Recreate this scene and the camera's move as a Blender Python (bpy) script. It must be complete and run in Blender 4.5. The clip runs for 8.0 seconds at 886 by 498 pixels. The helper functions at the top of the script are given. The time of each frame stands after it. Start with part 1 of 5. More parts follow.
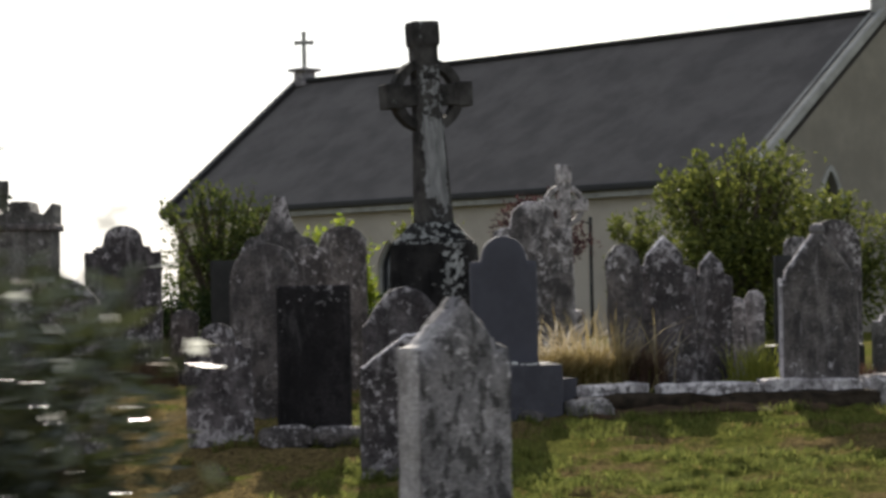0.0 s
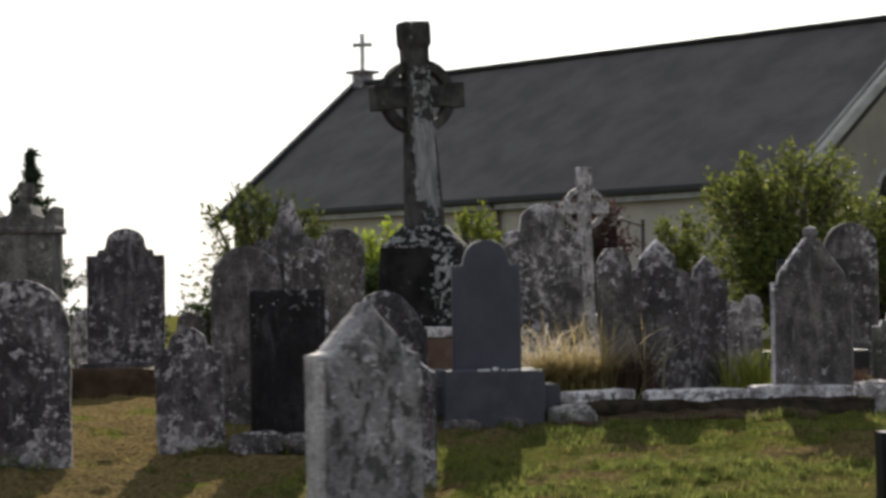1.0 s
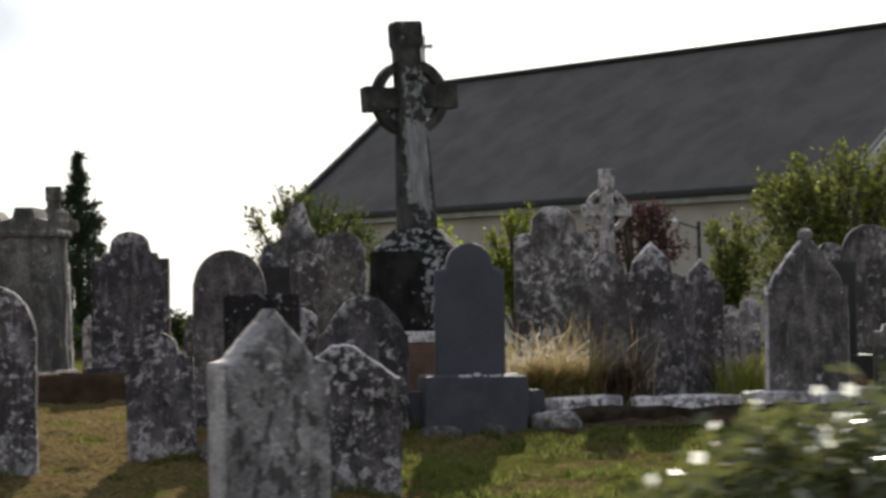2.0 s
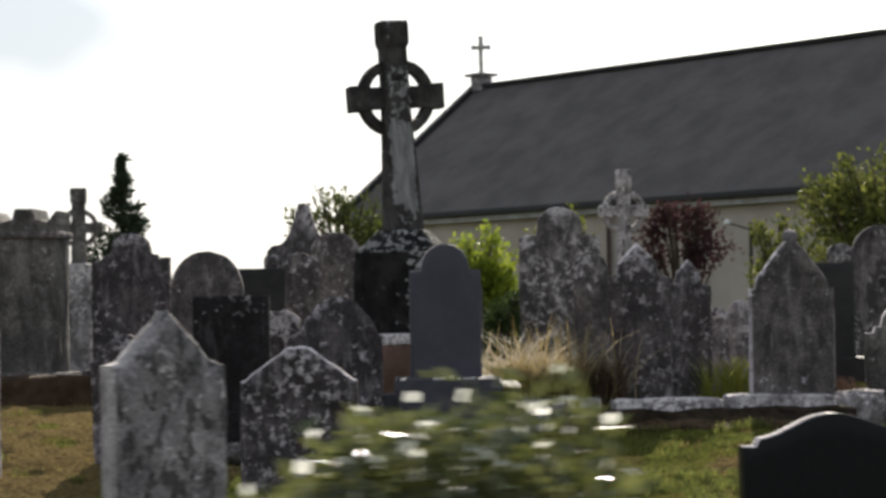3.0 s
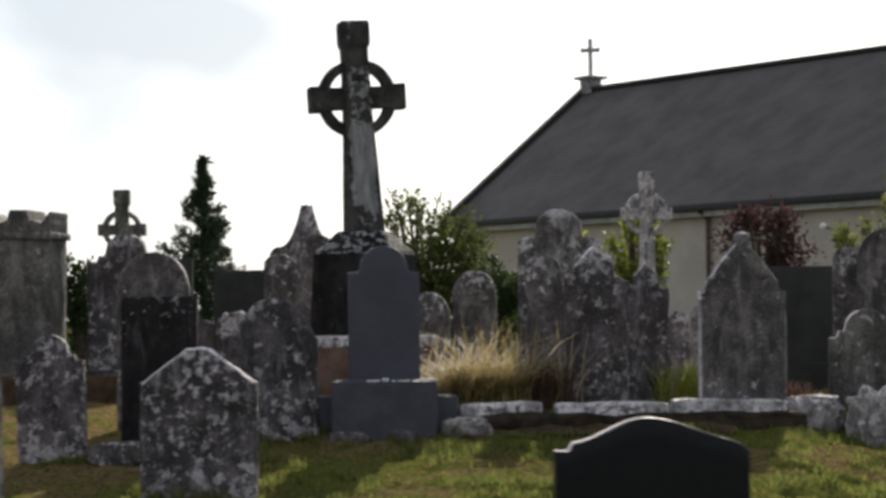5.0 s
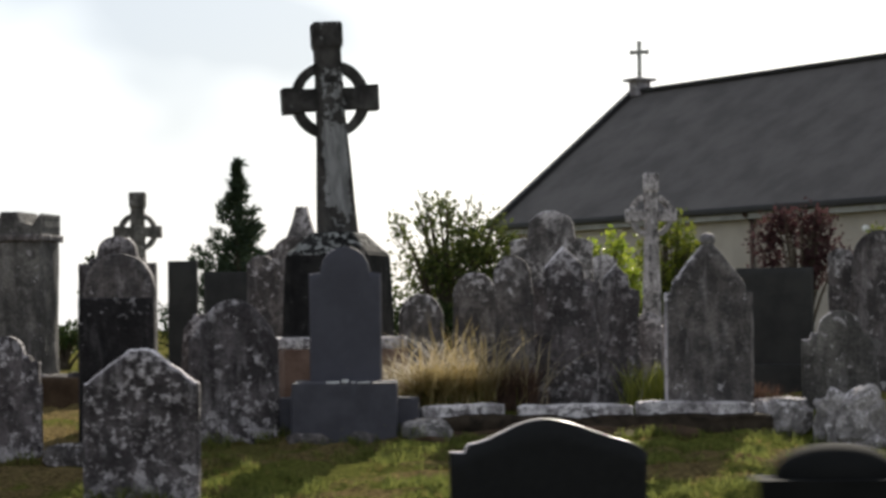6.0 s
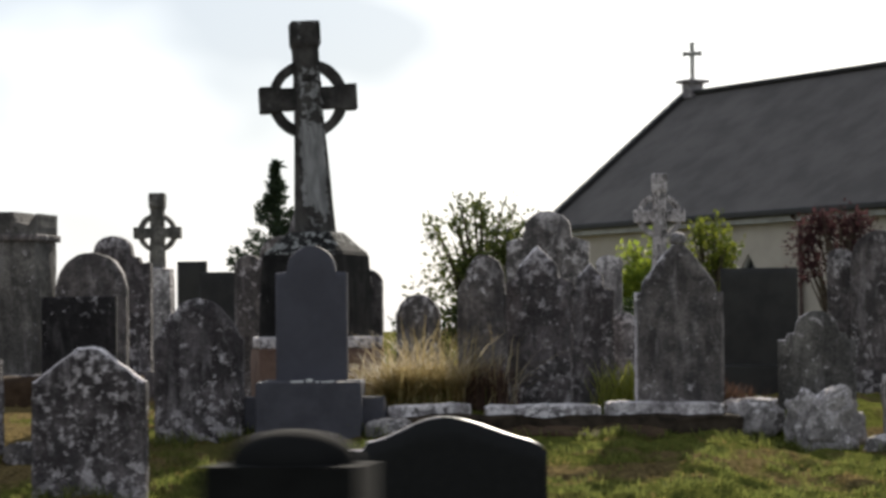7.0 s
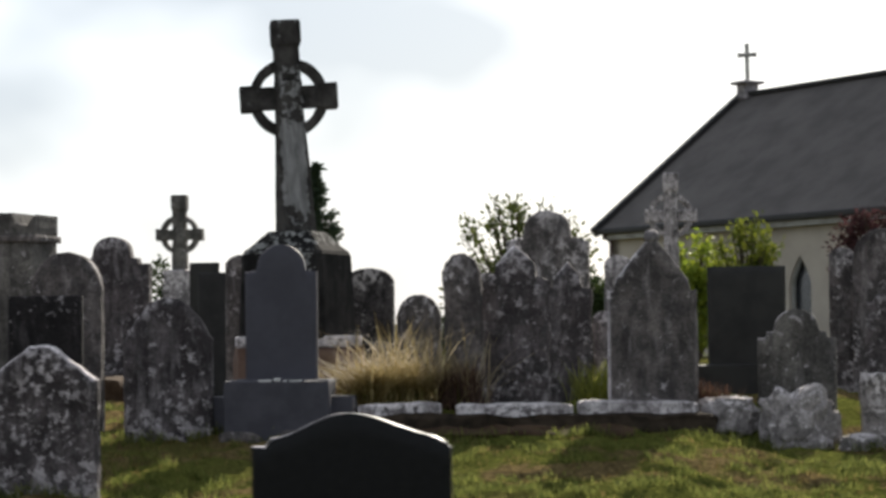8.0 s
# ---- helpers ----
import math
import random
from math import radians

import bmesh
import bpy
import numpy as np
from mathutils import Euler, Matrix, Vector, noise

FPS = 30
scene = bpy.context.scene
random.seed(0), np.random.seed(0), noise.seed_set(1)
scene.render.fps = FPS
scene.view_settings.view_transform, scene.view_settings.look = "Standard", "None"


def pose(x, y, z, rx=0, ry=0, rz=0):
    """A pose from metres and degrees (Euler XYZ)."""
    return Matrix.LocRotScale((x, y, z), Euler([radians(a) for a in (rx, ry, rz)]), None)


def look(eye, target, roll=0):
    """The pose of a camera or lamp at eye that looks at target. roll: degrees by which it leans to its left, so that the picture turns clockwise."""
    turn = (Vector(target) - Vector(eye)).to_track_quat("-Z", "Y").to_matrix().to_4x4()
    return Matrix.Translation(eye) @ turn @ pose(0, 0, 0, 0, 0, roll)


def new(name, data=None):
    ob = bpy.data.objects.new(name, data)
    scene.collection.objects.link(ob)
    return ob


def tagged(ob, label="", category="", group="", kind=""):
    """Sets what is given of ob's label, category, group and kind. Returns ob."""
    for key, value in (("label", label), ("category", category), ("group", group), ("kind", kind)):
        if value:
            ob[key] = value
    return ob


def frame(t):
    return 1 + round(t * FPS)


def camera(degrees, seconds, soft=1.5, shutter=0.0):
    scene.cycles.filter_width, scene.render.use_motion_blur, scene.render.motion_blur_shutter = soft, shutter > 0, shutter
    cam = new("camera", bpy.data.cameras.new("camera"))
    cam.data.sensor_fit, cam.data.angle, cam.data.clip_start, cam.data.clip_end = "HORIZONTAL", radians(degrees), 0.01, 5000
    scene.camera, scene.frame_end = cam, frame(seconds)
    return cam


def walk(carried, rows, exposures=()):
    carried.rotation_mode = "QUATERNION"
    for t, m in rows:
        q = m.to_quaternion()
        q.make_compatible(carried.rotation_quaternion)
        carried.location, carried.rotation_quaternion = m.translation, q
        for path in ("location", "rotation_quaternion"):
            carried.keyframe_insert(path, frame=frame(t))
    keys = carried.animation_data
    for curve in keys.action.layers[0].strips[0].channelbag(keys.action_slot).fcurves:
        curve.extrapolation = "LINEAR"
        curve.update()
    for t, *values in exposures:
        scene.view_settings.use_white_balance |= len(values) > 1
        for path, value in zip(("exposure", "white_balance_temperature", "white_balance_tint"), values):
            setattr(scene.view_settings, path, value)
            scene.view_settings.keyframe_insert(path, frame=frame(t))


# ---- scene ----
cam = camera(20.0, 8.0, soft=3.2, shutter=1.2)
PATH = [
    (0, (-2.633, -0.937, 0.927), (-2.462, 1.055, 0.973), -1.0),
    (0.5, (-2.214, -0.803, 0.929), (-2.074, 1.191, 0.977), -0.9),
    (1, (-1.771, -0.673, 0.931), (-1.667, 1.324, 0.98), -0.9),
    (2.5, (-0.493, -0.219, 0.94), (-0.492, 1.781, 0.993), -0.9),
    (3, (-0.054, -0.149, 0.927), (-0.087, 1.85, 0.981), -0.9),
    (3.5, (0.399, -0.079, 0.927), (0.331, 1.919, 0.982), -0.9),
    (4, (0.832, -0.031, 0.912), (0.732, 1.965, 0.967), -0.8),
    (4.5, (1.262, 0.031, 0.897), (1.13, 2.026, 0.954), -0.7),
    (6, (2.587, 0.266, 0.867), (2.363, 2.253, 0.929), -0.6),
    (6.5, (3.023, 0.331, 0.844), (2.768, 2.314, 0.907), -0.6),
    (7, (3.453, 0.445, 0.831), (3.166, 2.424, 0.896), -0.5),
    (7.5, (3.876, 0.579, 0.81), (3.557, 2.552, 0.877), -0.6),
    (8, (4.293, 0.678, 0.78), (3.942, 2.646, 0.849), -0.6),
]
walk(cam, [(t, look(e, g, r)) for t, e, g, r in PATH])

# ---------------------------------------------------------------- light
SUN_EL, SUN_AZ = radians(28.5), radians(5)          # azimuth from +y towards +x
world = bpy.data.worlds.new("sky")
scene.world = world
world.use_nodes = True
wn = world.node_tree
wn.nodes.clear()


def wnode(kind, **kw):
    n = wn.nodes.new(kind)
    for k, v in kw.items():
        n.inputs[k].default_value = v
    return n


sky = wn.nodes.new("ShaderNodeTexSky")
sky.sky_type = "NISHITA"
sky.sun_disc = False
sky.sun_elevation, sky.sun_rotation = SUN_EL, SUN_AZ
sky.dust_density, sky.air_density, sky.ozone_density = 2.0, 1.0, 2.0
wc = wn.nodes.new("ShaderNodeTexCoord")
wm = wn.nodes.new("ShaderNodeMapping")
wm.inputs["Scale"].default_value = (1, 1, 1.5)
cl = wnode("ShaderNodeTexNoise", Scale=8.0, Detail=3.0, Roughness=0.42)
# one broad bank of thin cloud low in the north-west, thinner veils elsewhere
bank = wn.nodes.new("ShaderNodeVectorMath")
bank.operation = "DISTANCE"
bank.inputs[1].default_value = (-0.264, 0.959, 0.105)
near = wn.nodes.new("ShaderNodeMapRange")
near.interpolation_type = "SMOOTHSTEP"
near.inputs["From Min"].default_value, near.inputs["From Max"].default_value = 0.13, 0.02
near.inputs["To Min"].default_value, near.inputs["To Max"].default_value = -0.02, 0.2
both = wn.nodes.new("ShaderNodeMath")
both.operation = "ADD"
ramp = wn.nodes.new("ShaderNodeValToRGB")
ramp.color_ramp.elements[0].position, ramp.color_ramp.elements[1].position = 0.50, 0.72
ramp.color_ramp.elements[0].color = (0.98, 1.0, 1.0, 1)
ramp.color_ramp.elements[1].color = (0.61, 0.65, 0.685, 1)
tint = wn.nodes.new("ShaderNodeMix")
tint.data_type, tint.blend_type = "RGBA", "MULTIPLY"
tint.inputs[0].default_value = 1.0
veil = wn.nodes.new("ShaderNodeMix")
veil.data_type = "RGBA"
veil.inputs[0].default_value = 0.78
veil.inputs[7].default_value = (7.1, 7.5, 8.15, 1)
skys = wn.nodes.new("ShaderNodeBackground")
skys.inputs["Strength"].default_value = 0.082
wout = wn.nodes.new("ShaderNodeOutputWorld")
L = wn.links.new
L(wc.outputs["Generated"], wm.inputs["Vector"])
L(wc.outputs["Generated"], bank.inputs[0])
L(bank.outputs["Value"], near.inputs["Value"])
L(wm.outputs["Vector"], cl.inputs["Vector"])
L(cl.outputs["Fac"], both.inputs[0])
L(near.outputs["Result"], both.inputs[1])
L(both.outputs[0], ramp.inputs["Fac"])
L(sky.outputs["Color"], veil.inputs[6])
L(veil.outputs[2], tint.inputs[6])
L(ramp.outputs["Color"], tint.inputs[7])
# thin cloud scatters the light forwards: brightest round the sun, duller behind the camera
glow = wn.nodes.new("ShaderNodeVectorMath")
glow.operation = "DOT_PRODUCT"
glow.inputs[1].default_value = (math.sin(SUN_AZ) * math.cos(SUN_EL), math.cos(SUN_AZ) * math.cos(SUN_EL), math.sin(SUN_EL))
fade = wn.nodes.new("ShaderNodeMapRange")
fade.inputs["From Min"].default_value, fade.inputs["From Max"].default_value = -0.6, 0.85
fade.inputs["To Min"].default_value, fade.inputs["To Max"].default_value = 0.94, 1.0
over = wn.nodes.new("ShaderNodeSeparateXYZ")
haze = wn.nodes.new("ShaderNodeMapRange")
haze.inputs["From Min"].default_value, haze.inputs["From Max"].default_value = 0.2, 0.85
haze.inputs["To Min"].default_value, haze.inputs["To Max"].default_value = 1.0, 0.5
both_ways = wn.nodes.new("ShaderNodeMath")
both_ways.operation = "MULTIPLY"
dull = wn.nodes.new("ShaderNodeMix")
dull.data_type, dull.blend_type = "RGBA", "MULTIPLY"
dull.inputs[0].default_value = 1.0
L(wc.outputs["Generated"], glow.inputs[0])
L(glow.outputs["Value"], fade.inputs["Value"])
L(tint.outputs[2], dull.inputs[6])
L(wc.outputs["Generated"], over.inputs[0])
L(over.outputs["Z"], haze.inputs["Value"])
L(fade.outputs["Result"], both_ways.inputs[0])
L(haze.outputs["Result"], both_ways.inputs[1])
L(both_ways.outputs[0], dull.inputs[7])
L(dull.outputs[2], skys.inputs["Color"])
L(skys.outputs["Background"], wout.inputs["Surface"])

sun_data = bpy.data.lights.new("sun", "SUN")
sun_data.energy, sun_data.angle, sun_data.color = 5.0, radians(0.6), (1.0, 0.92, 0.8)
sun = new("sun", sun_data)
sun_way = Vector((math.sin(SUN_AZ) * math.cos(SUN_EL), math.cos(SUN_AZ) * math.cos(SUN_EL), math.sin(SUN_EL)))
sun.matrix_world = look(sun_way * 60, (0, 0, 0))
scene.view_settings.exposure = 0.85

# ---------------------------------------------------------------- materials


def shader(name, rough=0.85, spec=0.3):
    m = bpy.data.materials.new(name)
    m.use_nodes = True
    b = m.node_tree.nodes["Principled BSDF"]
    b.inputs["Roughness"].default_value = rough
    b.inputs["Specular IOR Level"].default_value = spec
    return m, m.node_tree, b


def tex(nt, kind, vec, **kw):
    n = nt.nodes.new(kind)
    for k, v in kw.items():
        n.inputs[k].default_value = v
    nt.links.new(vec, n.inputs["Vector"])
    return n


def coords(nt, scale=(1, 1, 1)):
    """Object coordinates, shifted by each object's own random number."""
    tc, oi = nt.nodes.new("ShaderNodeTexCoord"), nt.nodes.new("ShaderNodeObjectInfo")
    mul = nt.nodes.new("ShaderNodeMath")
    mul.operation = "MULTIPLY"
    mul.inputs[1].default_value = 37.0
    va = nt.nodes.new("ShaderNodeVectorMath")
    mp = nt.nodes.new("ShaderNodeMapping")
    mp.inputs["Scale"].default_value = scale
    nt.links.new(oi.outputs["Random"], mul.inputs[0])
    nt.links.new(tc.outputs["Object"], va.inputs[0])
    nt.links.new(mul.outputs[0], va.inputs[1])
    nt.links.new(va.outputs["Vector"], mp.inputs["Vector"])
    return mp.outputs["Vector"]


def step(nt, fac, lo, hi):
    r = nt.nodes.new("ShaderNodeMapRange")
    r.interpolation_type = "SMOOTHSTEP"
    r.inputs["From Min"].default_value, r.inputs["From Max"].default_value = lo, hi
    nt.links.new(fac, r.inputs["Value"])
    return r.outputs["Result"]


def mix(nt, fac, a, b):
    n = nt.nodes.new("ShaderNodeMix")
    n.data_type = "RGBA"
    for s, v in ((0, fac), (6, a), (7, b)):
        if isinstance(v, (tuple, float, int)):
            n.inputs[s].default_value = (*v, 1) if isinstance(v, tuple) else v
        else:
            nt.links.new(v, n.inputs[s])
    return n.outputs[2]


def times(nt, a, b):
    n = nt.nodes.new("ShaderNodeMath")
    n.operation = "MULTIPLY"
    for s, v in ((0, a), (1, b)):
        if isinstance(v, (float, int)):
            n.inputs[s].default_value = v
        else:
            nt.links.new(v, n.inputs[s])
    return n.outputs[0]


def bump(nt, b, height, dist=0.01, strength=0.6):
    n = nt.nodes.new("ShaderNodeBump")
    n.inputs["Distance"].default_value, n.inputs["Strength"].default_value = dist, strength
    nt.links.new(height, n.inputs["Height"])
    nt.links.new(n.outputs["Normal"], b.inputs["Normal"])


def stone(name, dark, light, lichen=(0.42, 0.415, 0.4), amount=0.5, scale=1.0, rough=0.9, streak=0.6, blot=0.0, patch=0.0, foot=0.0):
    """Weathered stone: mottled ground, dark algae streaks and pale lichen spots."""
    dark, light, lichen = ((k[0] * 1.05, k[1] * 0.97, k[2] * 1.02) for k in (dark, light, lichen))
    m, nt, b = shader(name, rough, 0.25)
    v = coords(nt)
    vs = coords(nt, (1, 1, 0.22))
    big = tex(nt, "ShaderNodeTexNoise", v, Scale=3.0 * scale, Detail=5.0, Roughness=0.6)
    fine = tex(nt, "ShaderNodeTexNoise", v, Scale=45.0, Detail=4.0, Roughness=0.7)
    run = tex(nt, "ShaderNodeTexNoise", vs, Scale=9.0 * scale, Detail=3.0, Roughness=0.6)
    spot = tex(nt, "ShaderNodeTexNoise", v, Scale=13.0 * scale, Detail=5.0, Roughness=0.68)
    zone = tex(nt, "ShaderNodeTexNoise", v, Scale=2.2 * scale, Detail=2.0, Roughness=0.5)
    c = mix(nt, step(nt, big.outputs["Fac"], 0.38, 0.66), tuple(0.95 * k for k in dark), tuple(1.04 * k for k in light))
    mott = tex(nt, "ShaderNodeTexNoise", v, Scale=7.5 * scale, Detail=4.0, Roughness=0.62)
    c = mix(nt, times(nt, step(nt, mott.outputs["Fac"], 0.5, 0.66), 0.7), c, tuple(0.6 * k for k in dark))
    algae = tuple(0.55 * k for k in dark)
    c = mix(nt, times(nt, step(nt, run.outputs["Fac"], 0.5, 0.68), streak), c, algae)
    lim = 0.645 - 0.2 * amount
    pale = tuple(0.5 * a + 0.5 * b for a, b in zip(light, lichen))
    run2 = tex(nt, "ShaderNodeTexNoise", coords(nt, (1.3, 1.3, 0.3)), Scale=6.5 * scale, Detail=4.0, Roughness=0.65)
    c = mix(nt, times(nt, step(nt, run2.outputs["Fac"], 0.54, 0.7), 0.25 + 0.5 * amount), c, pale)
    gen = nt.nodes.new("ShaderNodeTexCoord")
    sep = nt.nodes.new("ShaderNodeSeparateXYZ")
    nt.links.new(gen.outputs["Generated"], sep.inputs[0])
    crown = nt.nodes.new("ShaderNodeMath")
    crown.operation = "MULTIPLY_ADD"
    crown.inputs[1].default_value = 0.09
    nt.links.new(step(nt, sep.outputs["Z"], 0.7, 1.0), crown.inputs[0])
    nt.links.new(spot.outputs["Fac"], crown.inputs[2])
    fac = times(nt, step(nt, crown.outputs[0], lim, lim + 0.09), step(nt, zone.outputs["Fac"], 0.5 - 0.25 * amount, 0.6))
    c = mix(nt, fac, c, lichen)
    if patch:
        # colonies of crust lichen with sharp ragged rims, thicker towards the damp foot where foot is set
        pn = tex(nt, "ShaderNodeTexNoise", v, Scale=8.5 * scale, Detail=6.0, Roughness=0.7)
        low = nt.nodes.new("ShaderNodeMath")
        low.operation = "MULTIPLY_ADD"
        low.inputs[1].default_value = foot
        nt.links.new(step(nt, sep.outputs["Z"], 0.5, 0.12), low.inputs[0])
        nt.links.new(pn.outputs["Fac"], low.inputs[2])
        edge_at = 0.66 - 0.16 * patch
        c = mix(nt, times(nt, step(nt, low.outputs[0], edge_at, edge_at + 0.035), 0.8), c, lichen)
    if blot:
        bl = tex(nt, "ShaderNodeTexNoise", coords(nt, (1, 1, 0.5)), Scale=15.0, Detail=4.0, Roughness=0.6)
        c = mix(nt, times(nt, step(nt, bl.outputs["Fac"], 0.53, 0.58), blot), c, (0.05, 0.047, 0.047))
    grey = mix(nt, step(nt, fine.outputs["Fac"], 0.3, 0.7), (0.6, 0.6, 0.6), (1.25, 1.25, 1.25))
    mu = nt.nodes.new("ShaderNodeMix")
    mu.data_type, mu.blend_type = "RGBA", "MULTIPLY"
    mu.inputs[0].default_value = 1.0
    nt.links.new(c, mu.inputs[6])
    nt.links.new(grey, mu.inputs[7])
    nt.links.new(mu.outputs[2], b.inputs["Base Color"])
    hs = nt.nodes.new("ShaderNodeMath")
    hs.operation = "ADD"
    nt.links.new(spot.outputs["Fac"], hs.inputs[0])
    nt.links.new(fine.outputs["Fac"], hs.inputs[1])
    bump(nt, b, hs.outputs[0], 0.012, 0.7)
    return m


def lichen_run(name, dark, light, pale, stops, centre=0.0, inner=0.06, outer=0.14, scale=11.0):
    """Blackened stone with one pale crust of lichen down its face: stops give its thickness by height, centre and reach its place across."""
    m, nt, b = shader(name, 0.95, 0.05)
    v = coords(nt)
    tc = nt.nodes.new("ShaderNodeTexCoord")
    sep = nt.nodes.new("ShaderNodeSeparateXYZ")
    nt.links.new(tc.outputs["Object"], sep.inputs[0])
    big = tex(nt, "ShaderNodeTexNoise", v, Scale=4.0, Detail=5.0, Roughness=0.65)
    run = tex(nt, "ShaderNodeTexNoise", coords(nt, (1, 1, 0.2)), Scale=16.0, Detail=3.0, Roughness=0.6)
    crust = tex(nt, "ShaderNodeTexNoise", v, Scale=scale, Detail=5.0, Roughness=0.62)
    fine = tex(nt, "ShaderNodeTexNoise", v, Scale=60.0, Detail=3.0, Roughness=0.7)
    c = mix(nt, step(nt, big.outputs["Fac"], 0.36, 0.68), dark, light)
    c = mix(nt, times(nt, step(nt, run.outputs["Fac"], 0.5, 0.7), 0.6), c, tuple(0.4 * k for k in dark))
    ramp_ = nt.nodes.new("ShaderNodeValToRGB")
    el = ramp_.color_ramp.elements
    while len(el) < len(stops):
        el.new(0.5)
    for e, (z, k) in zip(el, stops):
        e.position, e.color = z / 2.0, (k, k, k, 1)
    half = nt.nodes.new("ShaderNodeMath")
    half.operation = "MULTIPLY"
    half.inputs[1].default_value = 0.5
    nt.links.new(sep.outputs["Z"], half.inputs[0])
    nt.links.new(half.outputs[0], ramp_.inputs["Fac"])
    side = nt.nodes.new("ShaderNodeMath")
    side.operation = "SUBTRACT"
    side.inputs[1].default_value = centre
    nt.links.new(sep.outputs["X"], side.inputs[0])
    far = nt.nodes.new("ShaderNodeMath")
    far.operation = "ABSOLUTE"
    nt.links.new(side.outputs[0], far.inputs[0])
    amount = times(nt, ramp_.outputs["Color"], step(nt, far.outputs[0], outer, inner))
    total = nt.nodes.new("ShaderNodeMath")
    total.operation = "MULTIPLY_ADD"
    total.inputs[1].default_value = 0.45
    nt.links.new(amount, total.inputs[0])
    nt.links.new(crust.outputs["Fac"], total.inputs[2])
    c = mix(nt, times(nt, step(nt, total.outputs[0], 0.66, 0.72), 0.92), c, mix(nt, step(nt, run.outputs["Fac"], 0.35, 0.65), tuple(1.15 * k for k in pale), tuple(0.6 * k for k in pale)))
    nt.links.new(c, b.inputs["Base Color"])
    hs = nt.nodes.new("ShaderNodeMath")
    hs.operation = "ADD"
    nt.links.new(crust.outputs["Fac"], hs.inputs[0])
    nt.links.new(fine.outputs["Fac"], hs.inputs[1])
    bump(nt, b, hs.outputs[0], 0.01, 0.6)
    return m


def plain(name, a, c, scale=6.0, rough=0.8, spec=0.3, dist=0.004, metal=0.0):
    m, nt, b = shader(name, rough, spec)
    v = coords(nt)
    n1 = tex(nt, "ShaderNodeTexNoise", v, Scale=scale, Detail=6.0, Roughness=0.65)
    n2 = tex(nt, "ShaderNodeTexNoise", v, Scale=scale * 9, Detail=3.0, Roughness=0.6)
    col = mix(nt, step(nt, n1.outputs["Fac"], 0.32, 0.68), a, c)
    nt.links.new(col, b.inputs["Base Color"])
    b.inputs["Metallic"].default_value = metal
    bump(nt, b, n2.outputs["Fac"], dist, 0.5)
    return m


def leaf_mat(name, a, c, rough=0.45, through_=0.35, spec=0.4):
    """Leaves: colour by clump, some light passing through."""
    m, nt, b = shader(name, rough, spec)
    g = nt.nodes.new("ShaderNodeNewGeometry")
    col = mix(nt, g.outputs["Random Per Island"], a, c)
    nt.links.new(col, b.inputs["Base Color"])
    t = nt.nodes.new("ShaderNodeBsdfTranslucent")
    nt.links.new(col, t.inputs["Color"])
    ms = nt.nodes.new("ShaderNodeMixShader")
    ms.inputs[0].default_value = through_
    out = nt.nodes["Material Output"]
    nt.links.new(b.outputs[0], ms.inputs[1])
    nt.links.new(t.outputs[0], ms.inputs[2])
    nt.links.new(ms.outputs[0], out.inputs["Surface"])
    return m


M_DARKSTONE = stone("dark_weathered_stone", (0.048, 0.044, 0.043), (0.13, 0.12, 0.115), (0.36, 0.355, 0.345), amount=0.5, scale=1.0, blot=0.5, patch=0.25, foot=0.1)
M_GREYSTONE = stone("grey_limestone", (0.066, 0.062, 0.058), (0.155, 0.146, 0.132), amount=0.4, blot=0.5, patch=0.15, foot=0.07)
M_LICHEN = stone("lichened_stone", (0.038, 0.034, 0.034), (0.12, 0.112, 0.11), (0.4, 0.395, 0.385), amount=0.55, scale=1.05, blot=0.4, patch=0.45, foot=0.11)
M_PALE = stone("pale_limestone", (0.26, 0.256, 0.245), (0.46, 0.45, 0.435), (0.6, 0.6, 0.575), amount=0.4, scale=1.4, streak=0.5, blot=0.8)
# lichen on the arrises, paler still to paint the light along them
M_RIM = stone("lit_lichened_arris", (0.25, 0.245, 0.235), (0.5, 0.49, 0.48), (0.72, 0.72, 0.7), amount=0.6)
M_FRONT = stone("grey_flecked_stone", (0.16, 0.16, 0.158), (0.31, 0.31, 0.305), (0.44, 0.44, 0.43), amount=0.35, scale=1.2, streak=0.45, blot=0.85)
M_CROWNED = stone("pale_crowned_stone", (0.055, 0.052, 0.05), (0.14, 0.134, 0.125), (0.42, 0.415, 0.4), amount=0.72, blot=0.6)
# paler copy of the front stone: its lit left side put into colour
M_SIDE = stone("lit_side_stone", (0.26, 0.265, 0.25), (0.4, 0.405, 0.385), (0.5, 0.5, 0.48), amount=0.2, streak=0.2)
M_KERB = stone("kerb_limestone", (0.16, 0.155, 0.15), (0.34, 0.33, 0.32), (0.66, 0.66, 0.63), amount=1.0, scale=1.3)
M_ROCK = stone("rough_limestone", (0.12, 0.118, 0.108), (0.27, 0.265, 0.245), (0.55, 0.545, 0.52), amount=0.6, scale=1.3, blot=0.4)
M_BOULDER = stone("pale_knobbly_limestone", (0.2, 0.195, 0.18), (0.4, 0.39, 0.37), (0.6, 0.595, 0.57), amount=0.5, scale=1.6, streak=0.2, blot=0.25)
M_MORTAR = plain("white_mortar", (0.45, 0.44, 0.43), (0.62, 0.61, 0.6), 30.0, 0.9, 0.2, 0.003)
M_SLATE = plain("blue_grey_slate", (0.046, 0.044, 0.056), (0.058, 0.056, 0.07), 4.0, 0.65, 0.3, 0.001)
M_SLATEBASE = plain("slate_plinth", (0.05, 0.048, 0.058), (0.072, 0.069, 0.082), 5.0, 0.75, 0.2, 0.003)
